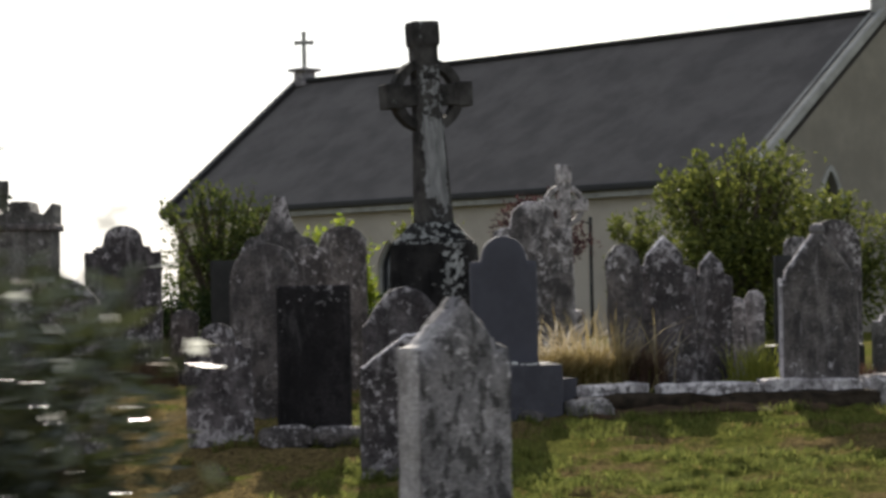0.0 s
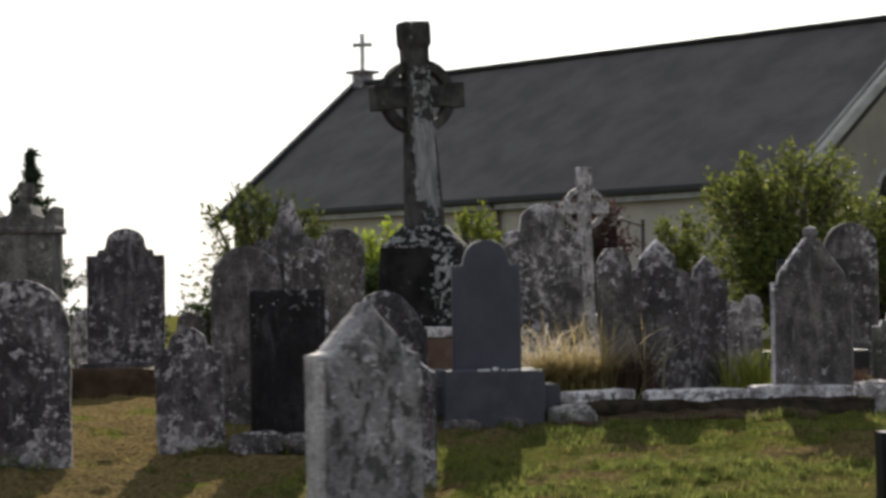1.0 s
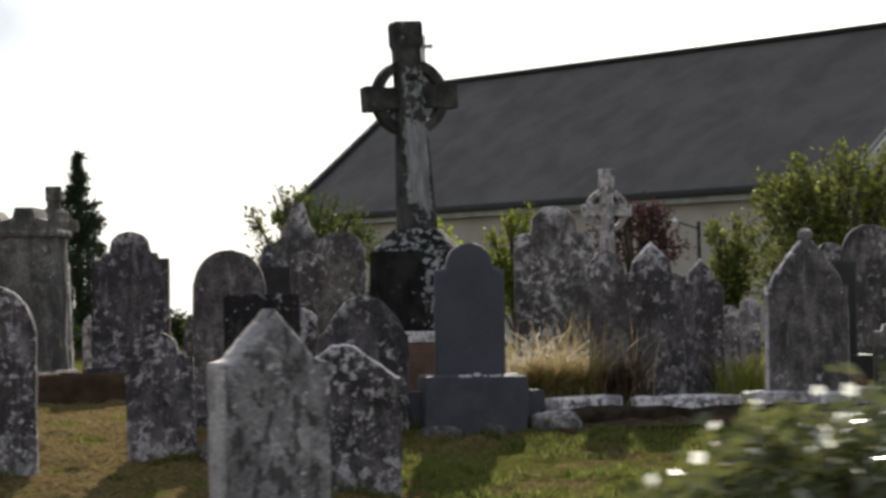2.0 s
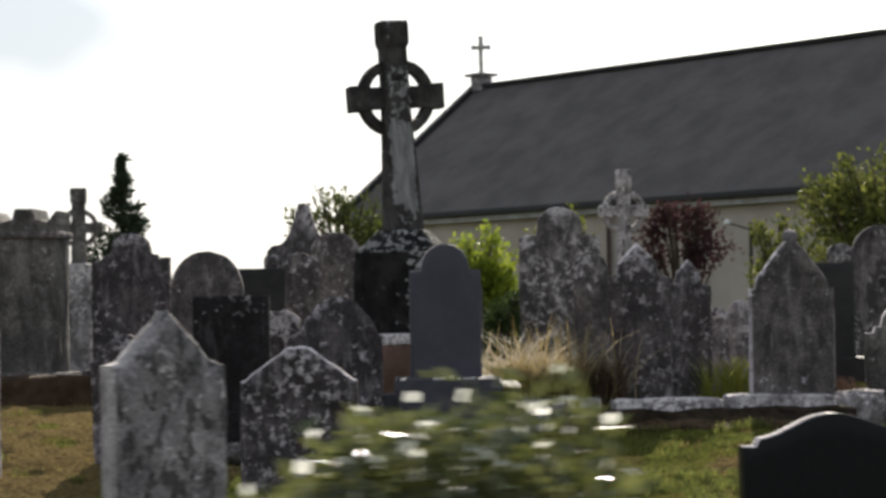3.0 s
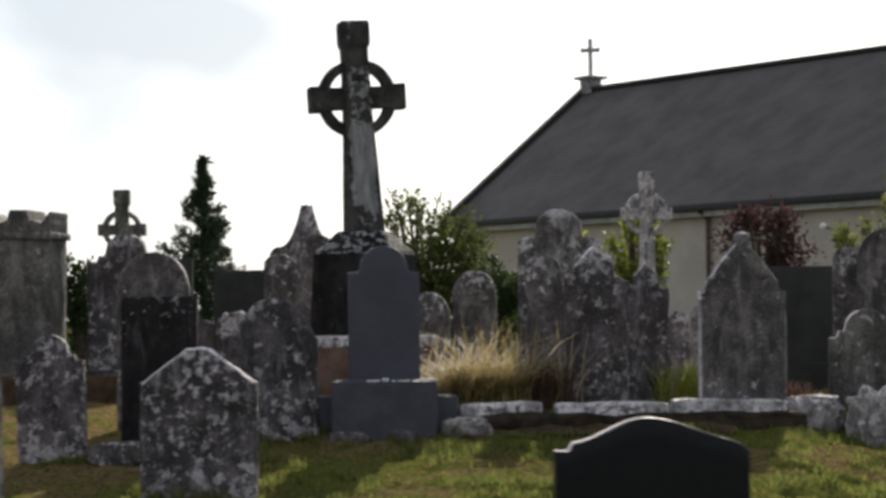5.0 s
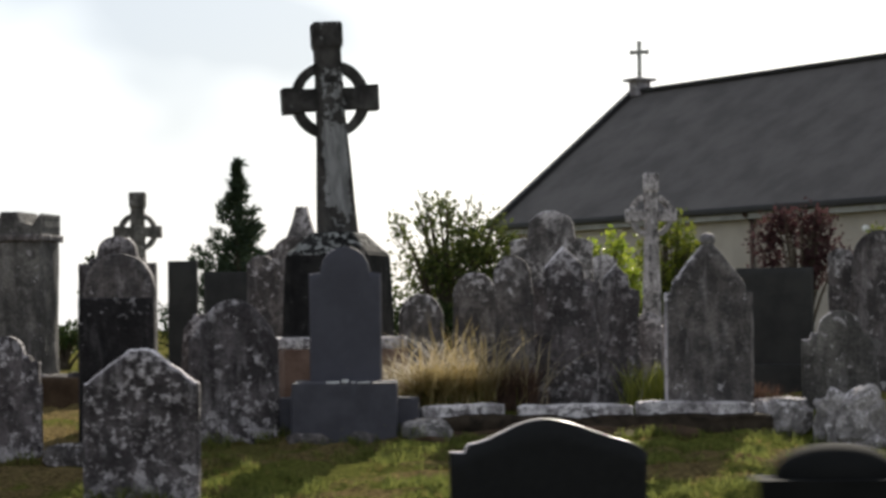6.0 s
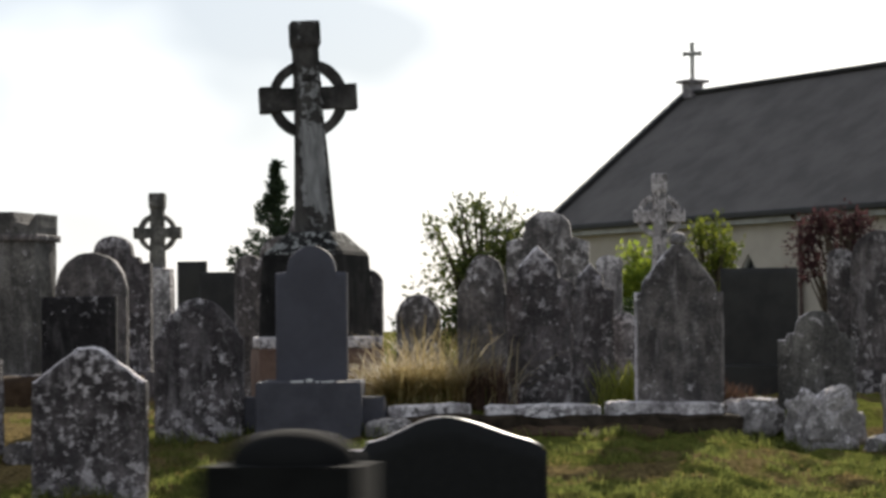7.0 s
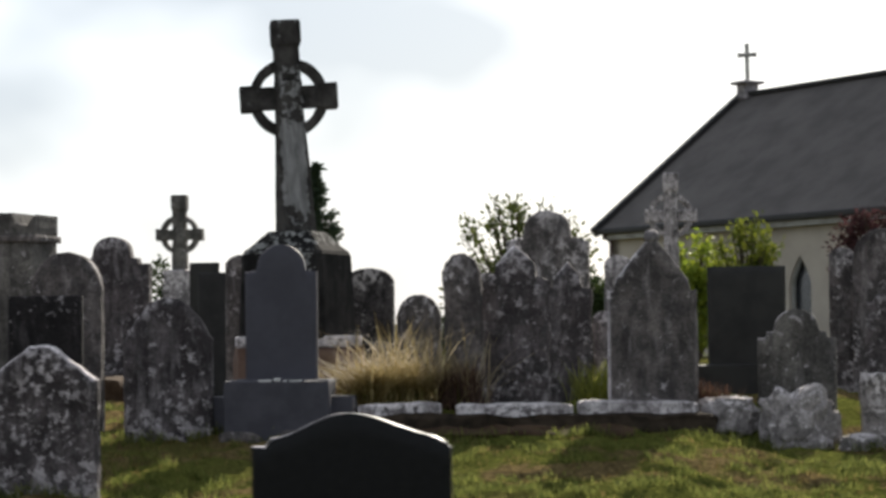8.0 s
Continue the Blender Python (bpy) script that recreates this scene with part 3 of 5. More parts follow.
def build_church():
    church = new("church")
    frame_m = Matrix((( ALONG.x, OUT.x, 0, RIDGE.x), (ALONG.y, OUT.y, 0, RIDGE.y), (0, 0, 1, 0), (0, 0, 0, 1)))
    church.matrix_basis = frame_m
    tagged(church, "plain cream rendered church with long dark slate roof", "church")
    top, g = RIDGE.z, -0.2
    t = 0.5
    # side walls with one lancet opening in the near one
    wx0, wx1, wz0, wz1 = WIN

    def wall(name, pts, thick, axis):
        bm = bmesh.new()
        vs = [bm.verts.new(p) for p in pts]
        fc = bm.faces.new(vs)
        r = bmesh.ops.extrude_face_region(bm, geom=[fc])
        bmesh.ops.translate(bm, verts=[v for v in r["geom"] if isinstance(v, bmesh.types.BMVert)], vec=Vector(axis) * thick)
        return part(name, from_bm(name, bm, M_RENDER), church)

    lan = [(wx0, wz0), (wx0, wz1 - 0.75 * (wx1 - wx0))]
    mid = (wx0 + wx1) / 2
    for k in range(1, 8):
        a = k / 8
        lan.append((wx0 + (mid - wx0) * a, wz1 - 0.75 * (wx1 - wx0) * (1 - a ** 0.75)))
    lan.append((mid, wz1))
    for k in range(7, 0, -1):
        a = k / 8
        lan.append((wx1 + (mid - wx1) * a, wz1 - 0.75 * (wx1 - wx0) * (1 - a ** 0.75)))
    lan += [(wx1, wz1 - 0.75 * (wx1 - wx0)), (wx1, wz0)]
    # the near wall is one plate: left, right, and the piece round the lancet as strips
    y0 = HALF - t
    bm = bmesh.new()

    def quad(a, b, c, d):
        bm.faces.new([bm.verts.new((p[0], HALF - 0.35, p[1])) for p in (a, b, c, d)])

    quad((0, g), (wx0, g), (wx0, EAVE), (0, EAVE))
    quad((wx1, g), (LENGTH, g), (LENGTH, EAVE), (wx1, EAVE))
    quad((wx0, g), (wx1, g), (wx1, wz0), (wx0, wz0))
    top_pts = lan[1:-1]
    for a, b in zip(top_pts, top_pts[1:]):
        quad(a, b, (b[0], EAVE), (a[0], EAVE))
    bmesh.ops.remove_doubles(bm, verts=bm.verts[:], dist=0.0005)
    r = bmesh.ops.extrude_face_region(bm, geom=bm.faces[:])
    bmesh.ops.translate(bm, verts=[v for v in r["geom"] if isinstance(v, bmesh.types.BMVert)], vec=(0, -t, 0))
    part("wall", from_bm("wall", bm, M_RENDER), church)
    win = part("window", mesh_of("window", [(x, HALF - 0.55, z) for x, z in lan], [tuple(range(len(lan)))], M_PANE), church, "pointed lancet window with dark glass")
    bm = bmesh.new()
    ins = [(mid + (x - mid) * 0.82, wz0 + 0.06 + (z - wz0) * 0.93) for x, z in lan]
    for ring_y in (HALF - 0.5, HALF - 0.42):
        for k in range(len(lan)):
            a, b = k, (k + 1) % len(lan)
            bm.faces.new([bm.verts.new((p[0], ring_y, p[1])) for p in (lan[a], lan[b], ins[b], ins[a])])
    for k in range(len(lan)):
        a, b = k, (k + 1) % len(lan)
        bm.faces.new([bm.verts.new(p) for p in ((ins[a][0], HALF - 0.5, ins[a][1]), (ins[b][0], HALF - 0.5, ins[b][1]), (ins[b][0], HALF - 0.42, ins[b][1]), (ins[a][0], HALF - 0.42, ins[a][1]))])
    part("frame", from_bm("frame", bm, M_COPING), win)
    wall("wall", [(0, -HALF + 0.35, g), (LENGTH, -HALF + 0.35, g), (LENGTH, -HALF + 0.35, EAVE), (0, -HALF + 0.35, EAVE)], t, (0, 1, 0))
    wall("gable_wall", [(0, -HALF + 0.35, g), (0, HALF - 0.35, g), (0, HALF - 0.35, EAVE), (0, 0, top - 0.25), (0, -HALF + 0.35, EAVE)], t, (1, 0, 0))
    # the near gable wall, pierced by a lancet, in upright strips
    gy0, gy1, gz0, gz1 = GABLE_WIN
    gm, rise = (gy0 + gy1) / 2, 1.1 * (gy1 - gy0)
    hw = HALF - 0.35

    def slope_z(y):
        return EAVE + (top - 0.25 - EAVE) * (1 - abs(y) / hw)

    def arch_z(y):
        return gz1 - rise * (abs(y - gm) / (gy1 - gm)) ** 1.6

    ys = sorted({-hw, 0.0, hw, *(gy0 + (gy1 - gy0) * k / 12 for k in range(13))})
    bm = bmesh.new()
    for a, b in zip(ys, ys[1:]):
        spans = [((g, g), (slope_z(a), slope_z(b)))]
        if a >= gy0 - 1e-6 and b <= gy1 + 1e-6:
            spans = [((g, g), (gz0, gz0)), ((arch_z(a), arch_z(b)), (slope_z(a), slope_z(b)))]
        for (la, lb), (ha, hb) in spans:
            bm.faces.new([bm.verts.new((LENGTH - t, y, z)) for y, z in ((a, la), (b, lb), (b, hb), (a, ha))])
    bmesh.ops.remove_doubles(bm, verts=bm.verts[:], dist=0.0005)
    r = bmesh.ops.extrude_face_region(bm, geom=bm.faces[:])
    bmesh.ops.translate(bm, verts=[v for v in r["geom"] if isinstance(v, bmesh.types.BMVert)], vec=(t, 0, 0))
    part("gable_wall", from_bm("gable_wall", bm, M_GABLE), church, "rendered gable wall, coloured darker for shade")
    edge_pts = [(gy0 + (gy1 - gy0) * k / 12) for k in range(13)]
    outline = [(gy0, gz0)] + [(y, arch_z(y)) for y in edge_pts] + [(gy1, gz0)]
    gwin = part("window", mesh_of("window", [(LENGTH - 0.22, y, z) for y, z in outline], [tuple(range(len(outline)))], M_PANE), church, "pointed gable window with a pale surround")
    bm = bmesh.new()
    big = [(gm + (y - gm) * 1.3, gz1 + 0.16 - (gz1 - z) * 1.02) for y, z in outline]
    for a, b in zip(range(len(outline) - 1), range(1, len(outline))):
        for q in ((outline[a], outline[b], big[b], big[a]),):
            bm.faces.new([bm.verts.new((LENGTH + 0.03, y, z)) for y, z in q])
    bmesh.ops.remove_doubles(bm, verts=bm.verts[:], dist=0.0005)
    r = bmesh.ops.extrude_face_region(bm, geom=bm.faces[:])
    bmesh.ops.translate(bm, verts=[v for v in r["geom"] if isinstance(v, bmesh.types.BMVert)], vec=(-0.06, 0, 0))
    part("surround", from_bm("surround", bm, M_COPING), gwin)
    # roof slopes, thick, with slate courses as shallow laps
    slope = math.hypot(HALF, top - EAVE)
    n = 40
    for side in (1, -1):
        verts, faces = [], []
        nrm = Vector((0, side * (top - EAVE), HALF)).normalized()
        nx = 46
        for j in range(n):
            for e in (0, 1):
                k = (j + e) / n
                lift = 0.004 * (e == 1)
                for i in range(nx + 1):
                    x = -0.2 + (LENGTH + 0.25) * i / nx
                    sag = 0.02 * noise.noise(Vector((x * 0.4, k * 5, side)))
                    verts.append(Vector((x, side * HALF * k, top - (top - EAVE) * k)) + nrm * (lift + sag))
        w = nx + 1
        for r_ in range(2 * n - 1):
            for i in range(nx):
                faces.append((r_ * w + i, r_ * w + i + 1, (r_ + 1) * w + i + 1, (r_ + 1) * w + i))
        m0 = len(verts)
        ends = [Vector((x, side * HALF * k, top - (top - EAVE) * k)) - nrm * 0.14 for k in (0, 1) for x in (-0.2, LENGTH + 0.05)]
        verts += ends
        faces += [(m0, m0 + 1, m0 + 3, m0 + 2)]
        part("roof", mesh_of("roof", verts, faces, M_ROOF), church, "dark grey slate roof slope")
    # ridge tiles, verge, gutter, fascia, copings
    bm = bmesh.new()
    add_box(bm, (LENGTH / 2, 0, top + 0.05), (LENGTH, 0.3, 0.14), 0.05)
    part("ridge", from_bm("ridge", bm, M_DARKTRIM), church)
    ang = math.atan2(top - EAVE, HALF)
    for side in (1, -1):
        rot = Matrix.Rotation(-side * ang, 3, "X")
        c = Vector((0, side * HALF / 2, (top + EAVE) / 2))
        bm = bmesh.new()
        add_box(bm, c + Vector((-0.2, 0, 0)), (0.28, slope + 0.3, 0.3), 0.03, rot)
        part("verge", from_bm("verge", bm, M_DARKTRIM), church)
        bm = bmesh.new()
        add_box(bm, c + Vector((LENGTH + 0.02, 0, 0.12)), (0.2, slope + 0.2, 0.22), 0.03, rot)
        part("coping", from_bm("coping", bm, M_COPING), church, "pale stone gable coping")
        bm = bmesh.new()
        add_box(bm, c + Vector((LENGTH - 0.2, 0, 0.08)), (0.24, slope + 0.1, 0.16), 0.02, rot)
        part("coping_back", from_bm("coping_back", bm, M_DARKTRIM), church)
        bm = bmesh.new()
        add_box(bm, c + Vector((LENGTH - 0.4, 0, 0.05)), (0.18, slope + 0.1, 0.1), 0.02, rot)
        part("flashing", from_bm("flashing", bm, M_COPING), church)
        bm = bmesh.new()
        add_box(bm, (LENGTH / 2 - 0.1, side * (HALF + 0.03), EAVE - 0.06), (LENGTH + 0.3, 0.16, 0.19), 0.05)
        part("gutter", from_bm("gutter", bm, M_DARKTRIM), church)
        bm = bmesh.new()
        add_box(bm, (LENGTH / 2, side * (HALF - 0.2), EAVE - 0.22), (LENGTH, 0.3, 0.18), 0.0)
        part("fascia", from_bm("fascia", bm, M_COPING), church)
    for px in PIPES:
        bm = bmesh.new()
        bmesh.ops.create_cone(bm, segments=10, radius1=0.06, radius2=0.06, depth=EAVE - 0.25, matrix=Matrix.Translation((px, HALF - 0.24, (EAVE - 0.35) / 2)))
        bmesh.ops.create_cone(bm, segments=10, radius1=0.06, radius2=0.06, depth=0.36, matrix=Matrix.Translation((px, HALF - 0.12, EAVE - 0.28)) @ Matrix.Rotation(radians(-55), 4, "X"))
        part("downpipe", from_bm("downpipe", bm, M_BROWNPIPE), church, "dark brown downpipe")
    bm = bmesh.new()
    add_box(bm, (LENGTH - 0.1, 0, top + 0.12), (0.5, 0.5, 0.5), 0.03)
    part("apex_stone", from_bm("apex_stone", bm, M_COPING), church)
    # finial at the far end of the ridge
    bm = bmesh.new()
    add_box(bm, (0.1, 0, top + 0.12), (0.5, 0.5, 0.5), 0.03)
    add_box(bm, (0.1, 0, top + 0.4), (0.78, 0.78, 0.1), 0.03)
    fin = part("finial", from_bm("finial", bm, M_LIGHTSTONE), church, "stone cross on a small plinth")
    bm = bmesh.new()
    add_box(bm, (0.1, 0, top + 1.02), (0.11, 0.11, 1.2), 0.02)
    add_box(bm, (0.1, 0, top + 1.29), (0.11, 0.52, 0.12), 0.02, Matrix.Rotation(radians(50), 3, "Z"))
    for q in (0.26, -0.26):
        add_box(bm, Vector((0.1, 0, top + 1.29)) + Matrix.Rotation(radians(50), 3, "Z") @ Vector((0, q, 0)), (0.13, 0.06, 0.16), 0.02)
    add_box(bm, (0.1, 0, top + 1.62), (0.13, 0.13, 0.06), 0.02)
    part("cross", from_bm("cross", bm, M_COPING), fin)


GABLE_WIN = (1.96, 2.88, 1.9, 4.12)
WIN = (9.3, 10.3, 0.9, 2.86)
PIPES = (0.2, 12.25)
build_church()



def lamp_bracket():
    """A thin post with a side arm and a small white lamp, before the church wall."""
    root = new("lamp_post")
    root.matrix_basis = pose(6.55, 62.2, 0.0)
    tagged(root, "thin dark lamp post with a side arm and white lamp", "lamp post")
    bm = bmesh.new()
    bmesh.ops.create_cone(bm, segments=8, radius1=0.05, radius2=0.045, depth=3.25, matrix=Matrix.Translation((0, 0, 1.52)))
    part("post", from_bm("post", bm, M_DARKTRIM), root)
    bm = bmesh.new()
    bmesh.ops.create_cone(bm, segments=8, radius1=0.02, radius2=0.02, depth=0.6, matrix=Matrix.Translation((-0.29, 0, 3.06)) @ Matrix.Rotation(radians(-72), 4, "Y"))
    part("arm", from_bm("arm", bm, M_DARKTRIM), root)
    bm = bmesh.new()
    bmesh.ops.create_uvsphere(bm, u_segments=12, v_segments=8, radius=0.085)
    part("lamp", from_bm("lamp", bm, M_WHITE, True), root, "small white lamp head", pose(-0.58, 0, 3.16))


lamp_bracket()

# ---------------------------------------------------------------- gravestones


def headstone(label, x, y, z, w, h, d, top, mat, yaw=0.0, lean=0.0, tip=0.0, seed=0, rough=0.008, plinth=None, pmat=None, edge=0.012, name="headstone", group="", rim=None, apron=None):
    """One upright stone, or a stone on its plinth (width, depth, height); z is the foot's height."""
    m = pose(x, y, z, tip, lean, yaw)
    if plinth is None:
        ob = new(name, slab_mesh(name, w, h, d, top, mat, rough, edge, seed, foot=0.15, rim=rim))
        ob.matrix_basis = m
    else:
        ob = new(name)
        ob.matrix_basis = m
        z0 = 0.0
        for k, (pw, pd, ph) in enumerate(plinth):
            part("plinth", worn_box("plinth", (pw, pd, ph + (0.15 if k == 0 else 0)), pmat or mat, seed=seed + k), ob, m=pose(0, 0, z0 - (0.15 if k == 0 else 0)))
            z0 += ph - 0.004
        if apron:
            part("apron", worn_box("apron", (apron[0], apron[1], apron[2] + 0.15), pmat or mat, 0.012, 4, 0.004, seed + 9), ob, m=pose(0, -plinth[-1][1] / 2 - apron[1] / 2 + 0.012, -0.15))
        part("slab", slab_mesh("slab", w, h - z0, d, top, mat, rough, edge, seed, rim=rim), ob, m=pose(0, 0, z0))
    if apron:
        for x0, x1, mh in ((-0.39, -0.35, 0.012), (-0.14, -0.03, 0.018), (-0.02, 0.035, 0.03), (0.05, 0.085, 0.012), (0.1, 0.2, 0.015)):
            part("mortar", worn_box("mortar", (x1 - x0, 0.03, mh), M_MORTAR, 0.005, 3, 0.007, x0 * 40), ob, "crumbling white mortar", pose((x0 + x1) / 2, -plinth[-1][1] / 2 - apron[1] + 0.03, apron[2] - 0.008))
    tagged(ob, label, "gravestone", group)
    return ob


def stones():
    H = headstone
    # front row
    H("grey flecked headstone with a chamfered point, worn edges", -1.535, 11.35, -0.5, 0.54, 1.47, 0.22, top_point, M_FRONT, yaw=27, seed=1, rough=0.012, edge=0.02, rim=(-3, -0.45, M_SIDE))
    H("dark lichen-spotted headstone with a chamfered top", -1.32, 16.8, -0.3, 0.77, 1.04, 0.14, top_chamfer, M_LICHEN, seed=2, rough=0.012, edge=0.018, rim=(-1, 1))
    # the black stone's pale rim is a painted highlight on its left half
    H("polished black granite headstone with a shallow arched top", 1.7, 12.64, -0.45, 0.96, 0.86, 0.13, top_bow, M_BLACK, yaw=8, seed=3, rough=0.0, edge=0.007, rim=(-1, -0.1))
    H("small round-topped lichened headstone with shoulders", -2.7, 18.4, -0.1, 0.5, 0.93, 0.12, top_shoulder, M_LICHEN, seed=4, lean=-1.5)
    H("weathered bell-topped headstone with white lichen at its foot", -1.205, 19.4, -0.03, 0.68, 1.125, 0.13, top_bell, M_LICHEN, yaw=4, seed=5, rough=0.012, edge=0.018)
    H("tall lichened headstone with a rounded top", -3.9, 17.8, -0.25, 0.7, 1.45, 0.15, top_round, M_LICHEN, seed=6)
    # the slate stone and its stepped base
    # pale rim paints the highlight along the slate's left arris
    H("smooth blue-grey slate headstone on a stepped base", -0.37, 19.66, 0.03, 0.55, 1.47, 0.09, top_slate, M_SLATE, yaw=6, seed=7, rough=0.0,
      plinth=[(1.15, 0.36, 0.3), (0.8, 0.5, 0.13)], pmat=M_SLATEBASE, edge=0.01, rim=(-1, -0.25), apron=(0.82, 0.12, 0.42))
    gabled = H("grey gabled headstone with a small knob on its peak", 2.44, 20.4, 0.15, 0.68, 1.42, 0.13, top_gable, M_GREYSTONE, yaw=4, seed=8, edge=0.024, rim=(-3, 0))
    part("knob", rock_mesh("knob", (0.105, 0.11, 0.1), M_LIGHTSTONE, 8, 0.1, 0.8), gabled, "small rounded stone knob", pose(0, 0, 1.35))
    # the rough group behind the kerb
    H("mottled dark pointed headstone, rough edges", 1.24, 21.2, 0.15, 0.56, 1.38, 0.14, top_peak, M_DARKSTONE, seed=9, rough=0.016, edge=0.03, rim=(-0.7, 0))
    H("mottled dark headstone with a slanting point", 1.67, 21.25, 0.15, 0.36, 1.23, 0.13, top_peak, M_DARKSTONE, seed=10, rough=0.016, edge=0.028, rim=(-0.7, 0))
    H("narrow mottled headstone with a rounded top", 0.87, 20.95, 0.15, 0.3, 1.3, 0.12, top_round, M_GREYSTONE, seed=11, rough=0.016, lean=-2)
    H("broad dark headstone with a pale rounded head on shoulders", 0.75, 26.8, 0.1, 0.86, 1.98, 0.16, top_head, M_CROWNED, seed=12, rough=0.012, rim=(-1, 0))
    # left group
    H("dark stepped headstone with a domed head on a base", -3.74, 26.0, 0.08, 0.8, 1.77, 0.16, top_step, M_DARKSTONE, seed=13, plinth=[(1.0, 0.4, 0.36)])
    H("round-topped grey headstone streaked with algae", -2.32, 20.3, 0.02, 0.585, 1.47, 0.14, top_round, M_GREYSTONE, seed=14)
    H("square-topped blackened slab spotted with lichen", -1.97, 18.75, -0.06, 0.57, 1.17, 0.08, top_flat, M_BLACKDULL, seed=15, rough=0.003)
    H("grey twin-lobed headstone with algae streaks", -1.615, 24.0, 0.1, 0.71, 1.65, 0.14, top_twin, M_GREYSTONE, seed=16)
    ogee = H("tall ogee-topped headstone with a blunt finial and rolled shoulders", -2.04, 27.5, 0.1, 0.8, 2.11, 0.15, top_ogee, M_CROWNED, seed=17)
    for side in (-1, 1):
        part("scroll", rock_mesh("scroll", (0.2, 0.17, 0.26), M_CROWNED, 70 + side, 0.06, 0.85), ogee, "rolled stone shoulder", pose(side * 0.33, 0, 1.33))
    H("dark flat-topped slab behind other stones", -2.44, 26.0, 0.1, 0.74, 1.36, 0.1, top_flat, M_SLABPLAIN, seed=18, rough=0.004)
    H("square grey slab with a flat top", -4.14, 31.0, 0.1, 0.36, 1.62, 0.1, top_flat, M_SLABPLAIN, seed=19, rough=0.004)
    H("dark shouldered headstone behind the tall cross", -2.04, 31.0, 0.1, 0.6, 1.52, 0.14, top_low_round, M_PEDESTAL, seed=20)
    H("small lichened stone with a rough broken top", -1.79, 21.2, 0.05, 0.3, 0.95, 0.12, top_low_round, M_LICHEN, seed=21, rough=0.03)
    # right group
    H("large dark flat-topped slab on a low base", 3.02, 23.2, 0.12, 0.68, 1.25, 0.1, top_flat, M_SLABPLAIN, seed=22, rough=0.003, plinth=[(1.02, 0.34, 0.38)])
    H("green-stained headstone with a round head and shoulders", 3.52, 21.5, 0.05, 0.63, 0.92, 0.13, top_shoulder, M_PIER, seed=23, rim=(-1, -0.2))
    H("dark tall round-topped headstone", 4.2, 27.0, 0.1, 0.6, 1.74, 0.14, top_round, M_DARKSTONE, seed=24)
    H("dark narrow square headstone beside a taller one", 3.79, 27.1, 0.1, 0.26, 1.55, 0.12, top_low_round, M_DARKSTONE, seed=25)
    H("dark headstone with pale worn edges", 4.34, 21.6, 0.05, 0.5, 1.16, 0.12, top_shoulder, M_DARKSTONE, seed=26)
    H("grey round-topped headstone far among the graves", -0.34, 29.5, 0.1, 0.5, 1.4, 0.12, top_round, M_GREYSTONE, seed=27)
    H("small grey round headstone among dry grass", -0.67, 27.0, 0.12, 0.46, 1.1, 0.12, top_round, M_GREYSTONE, seed=28)
    H("low pale stone block with mottled lichen", 4.3, 20.9, -0.1, 0.52, 0.55, 0.25, top_flat, M_ROCK, seed=35, rough=0.02)
    H("small dark slanting headstone beside a shrub", -3.17, 27.0, 0.1, 0.3, 0.85, 0.1, top_low_round, M_DARKSTONE, seed=33, lean=5)
    H("small pale headstone seen between larger ones", -4.37, 28.0, 0.1, 0.24, 0.9, 0.1, top_round, M_PALE, seed=34)
    H("narrow light grey headstone far behind the kerb", 1.14, 30.0, 0.1, 0.3, 1.6, 0.1, top_low_round, M_LIGHTSTONE, seed=36)
    H("small pale leaning headstone", 2.12, 21.65, 0.15, 0.18, 0.88, 0.08, top_round, M_LIGHTSTONE, seed=29, lean=2, rough=0.012)
    H("small pale leaning headstone", 1.96, 21.5, 0.15, 0.18, 0.82, 0.08, top_low_round, M_LIGHTSTONE, seed=30, lean=-2, rough=0.012)


stones()


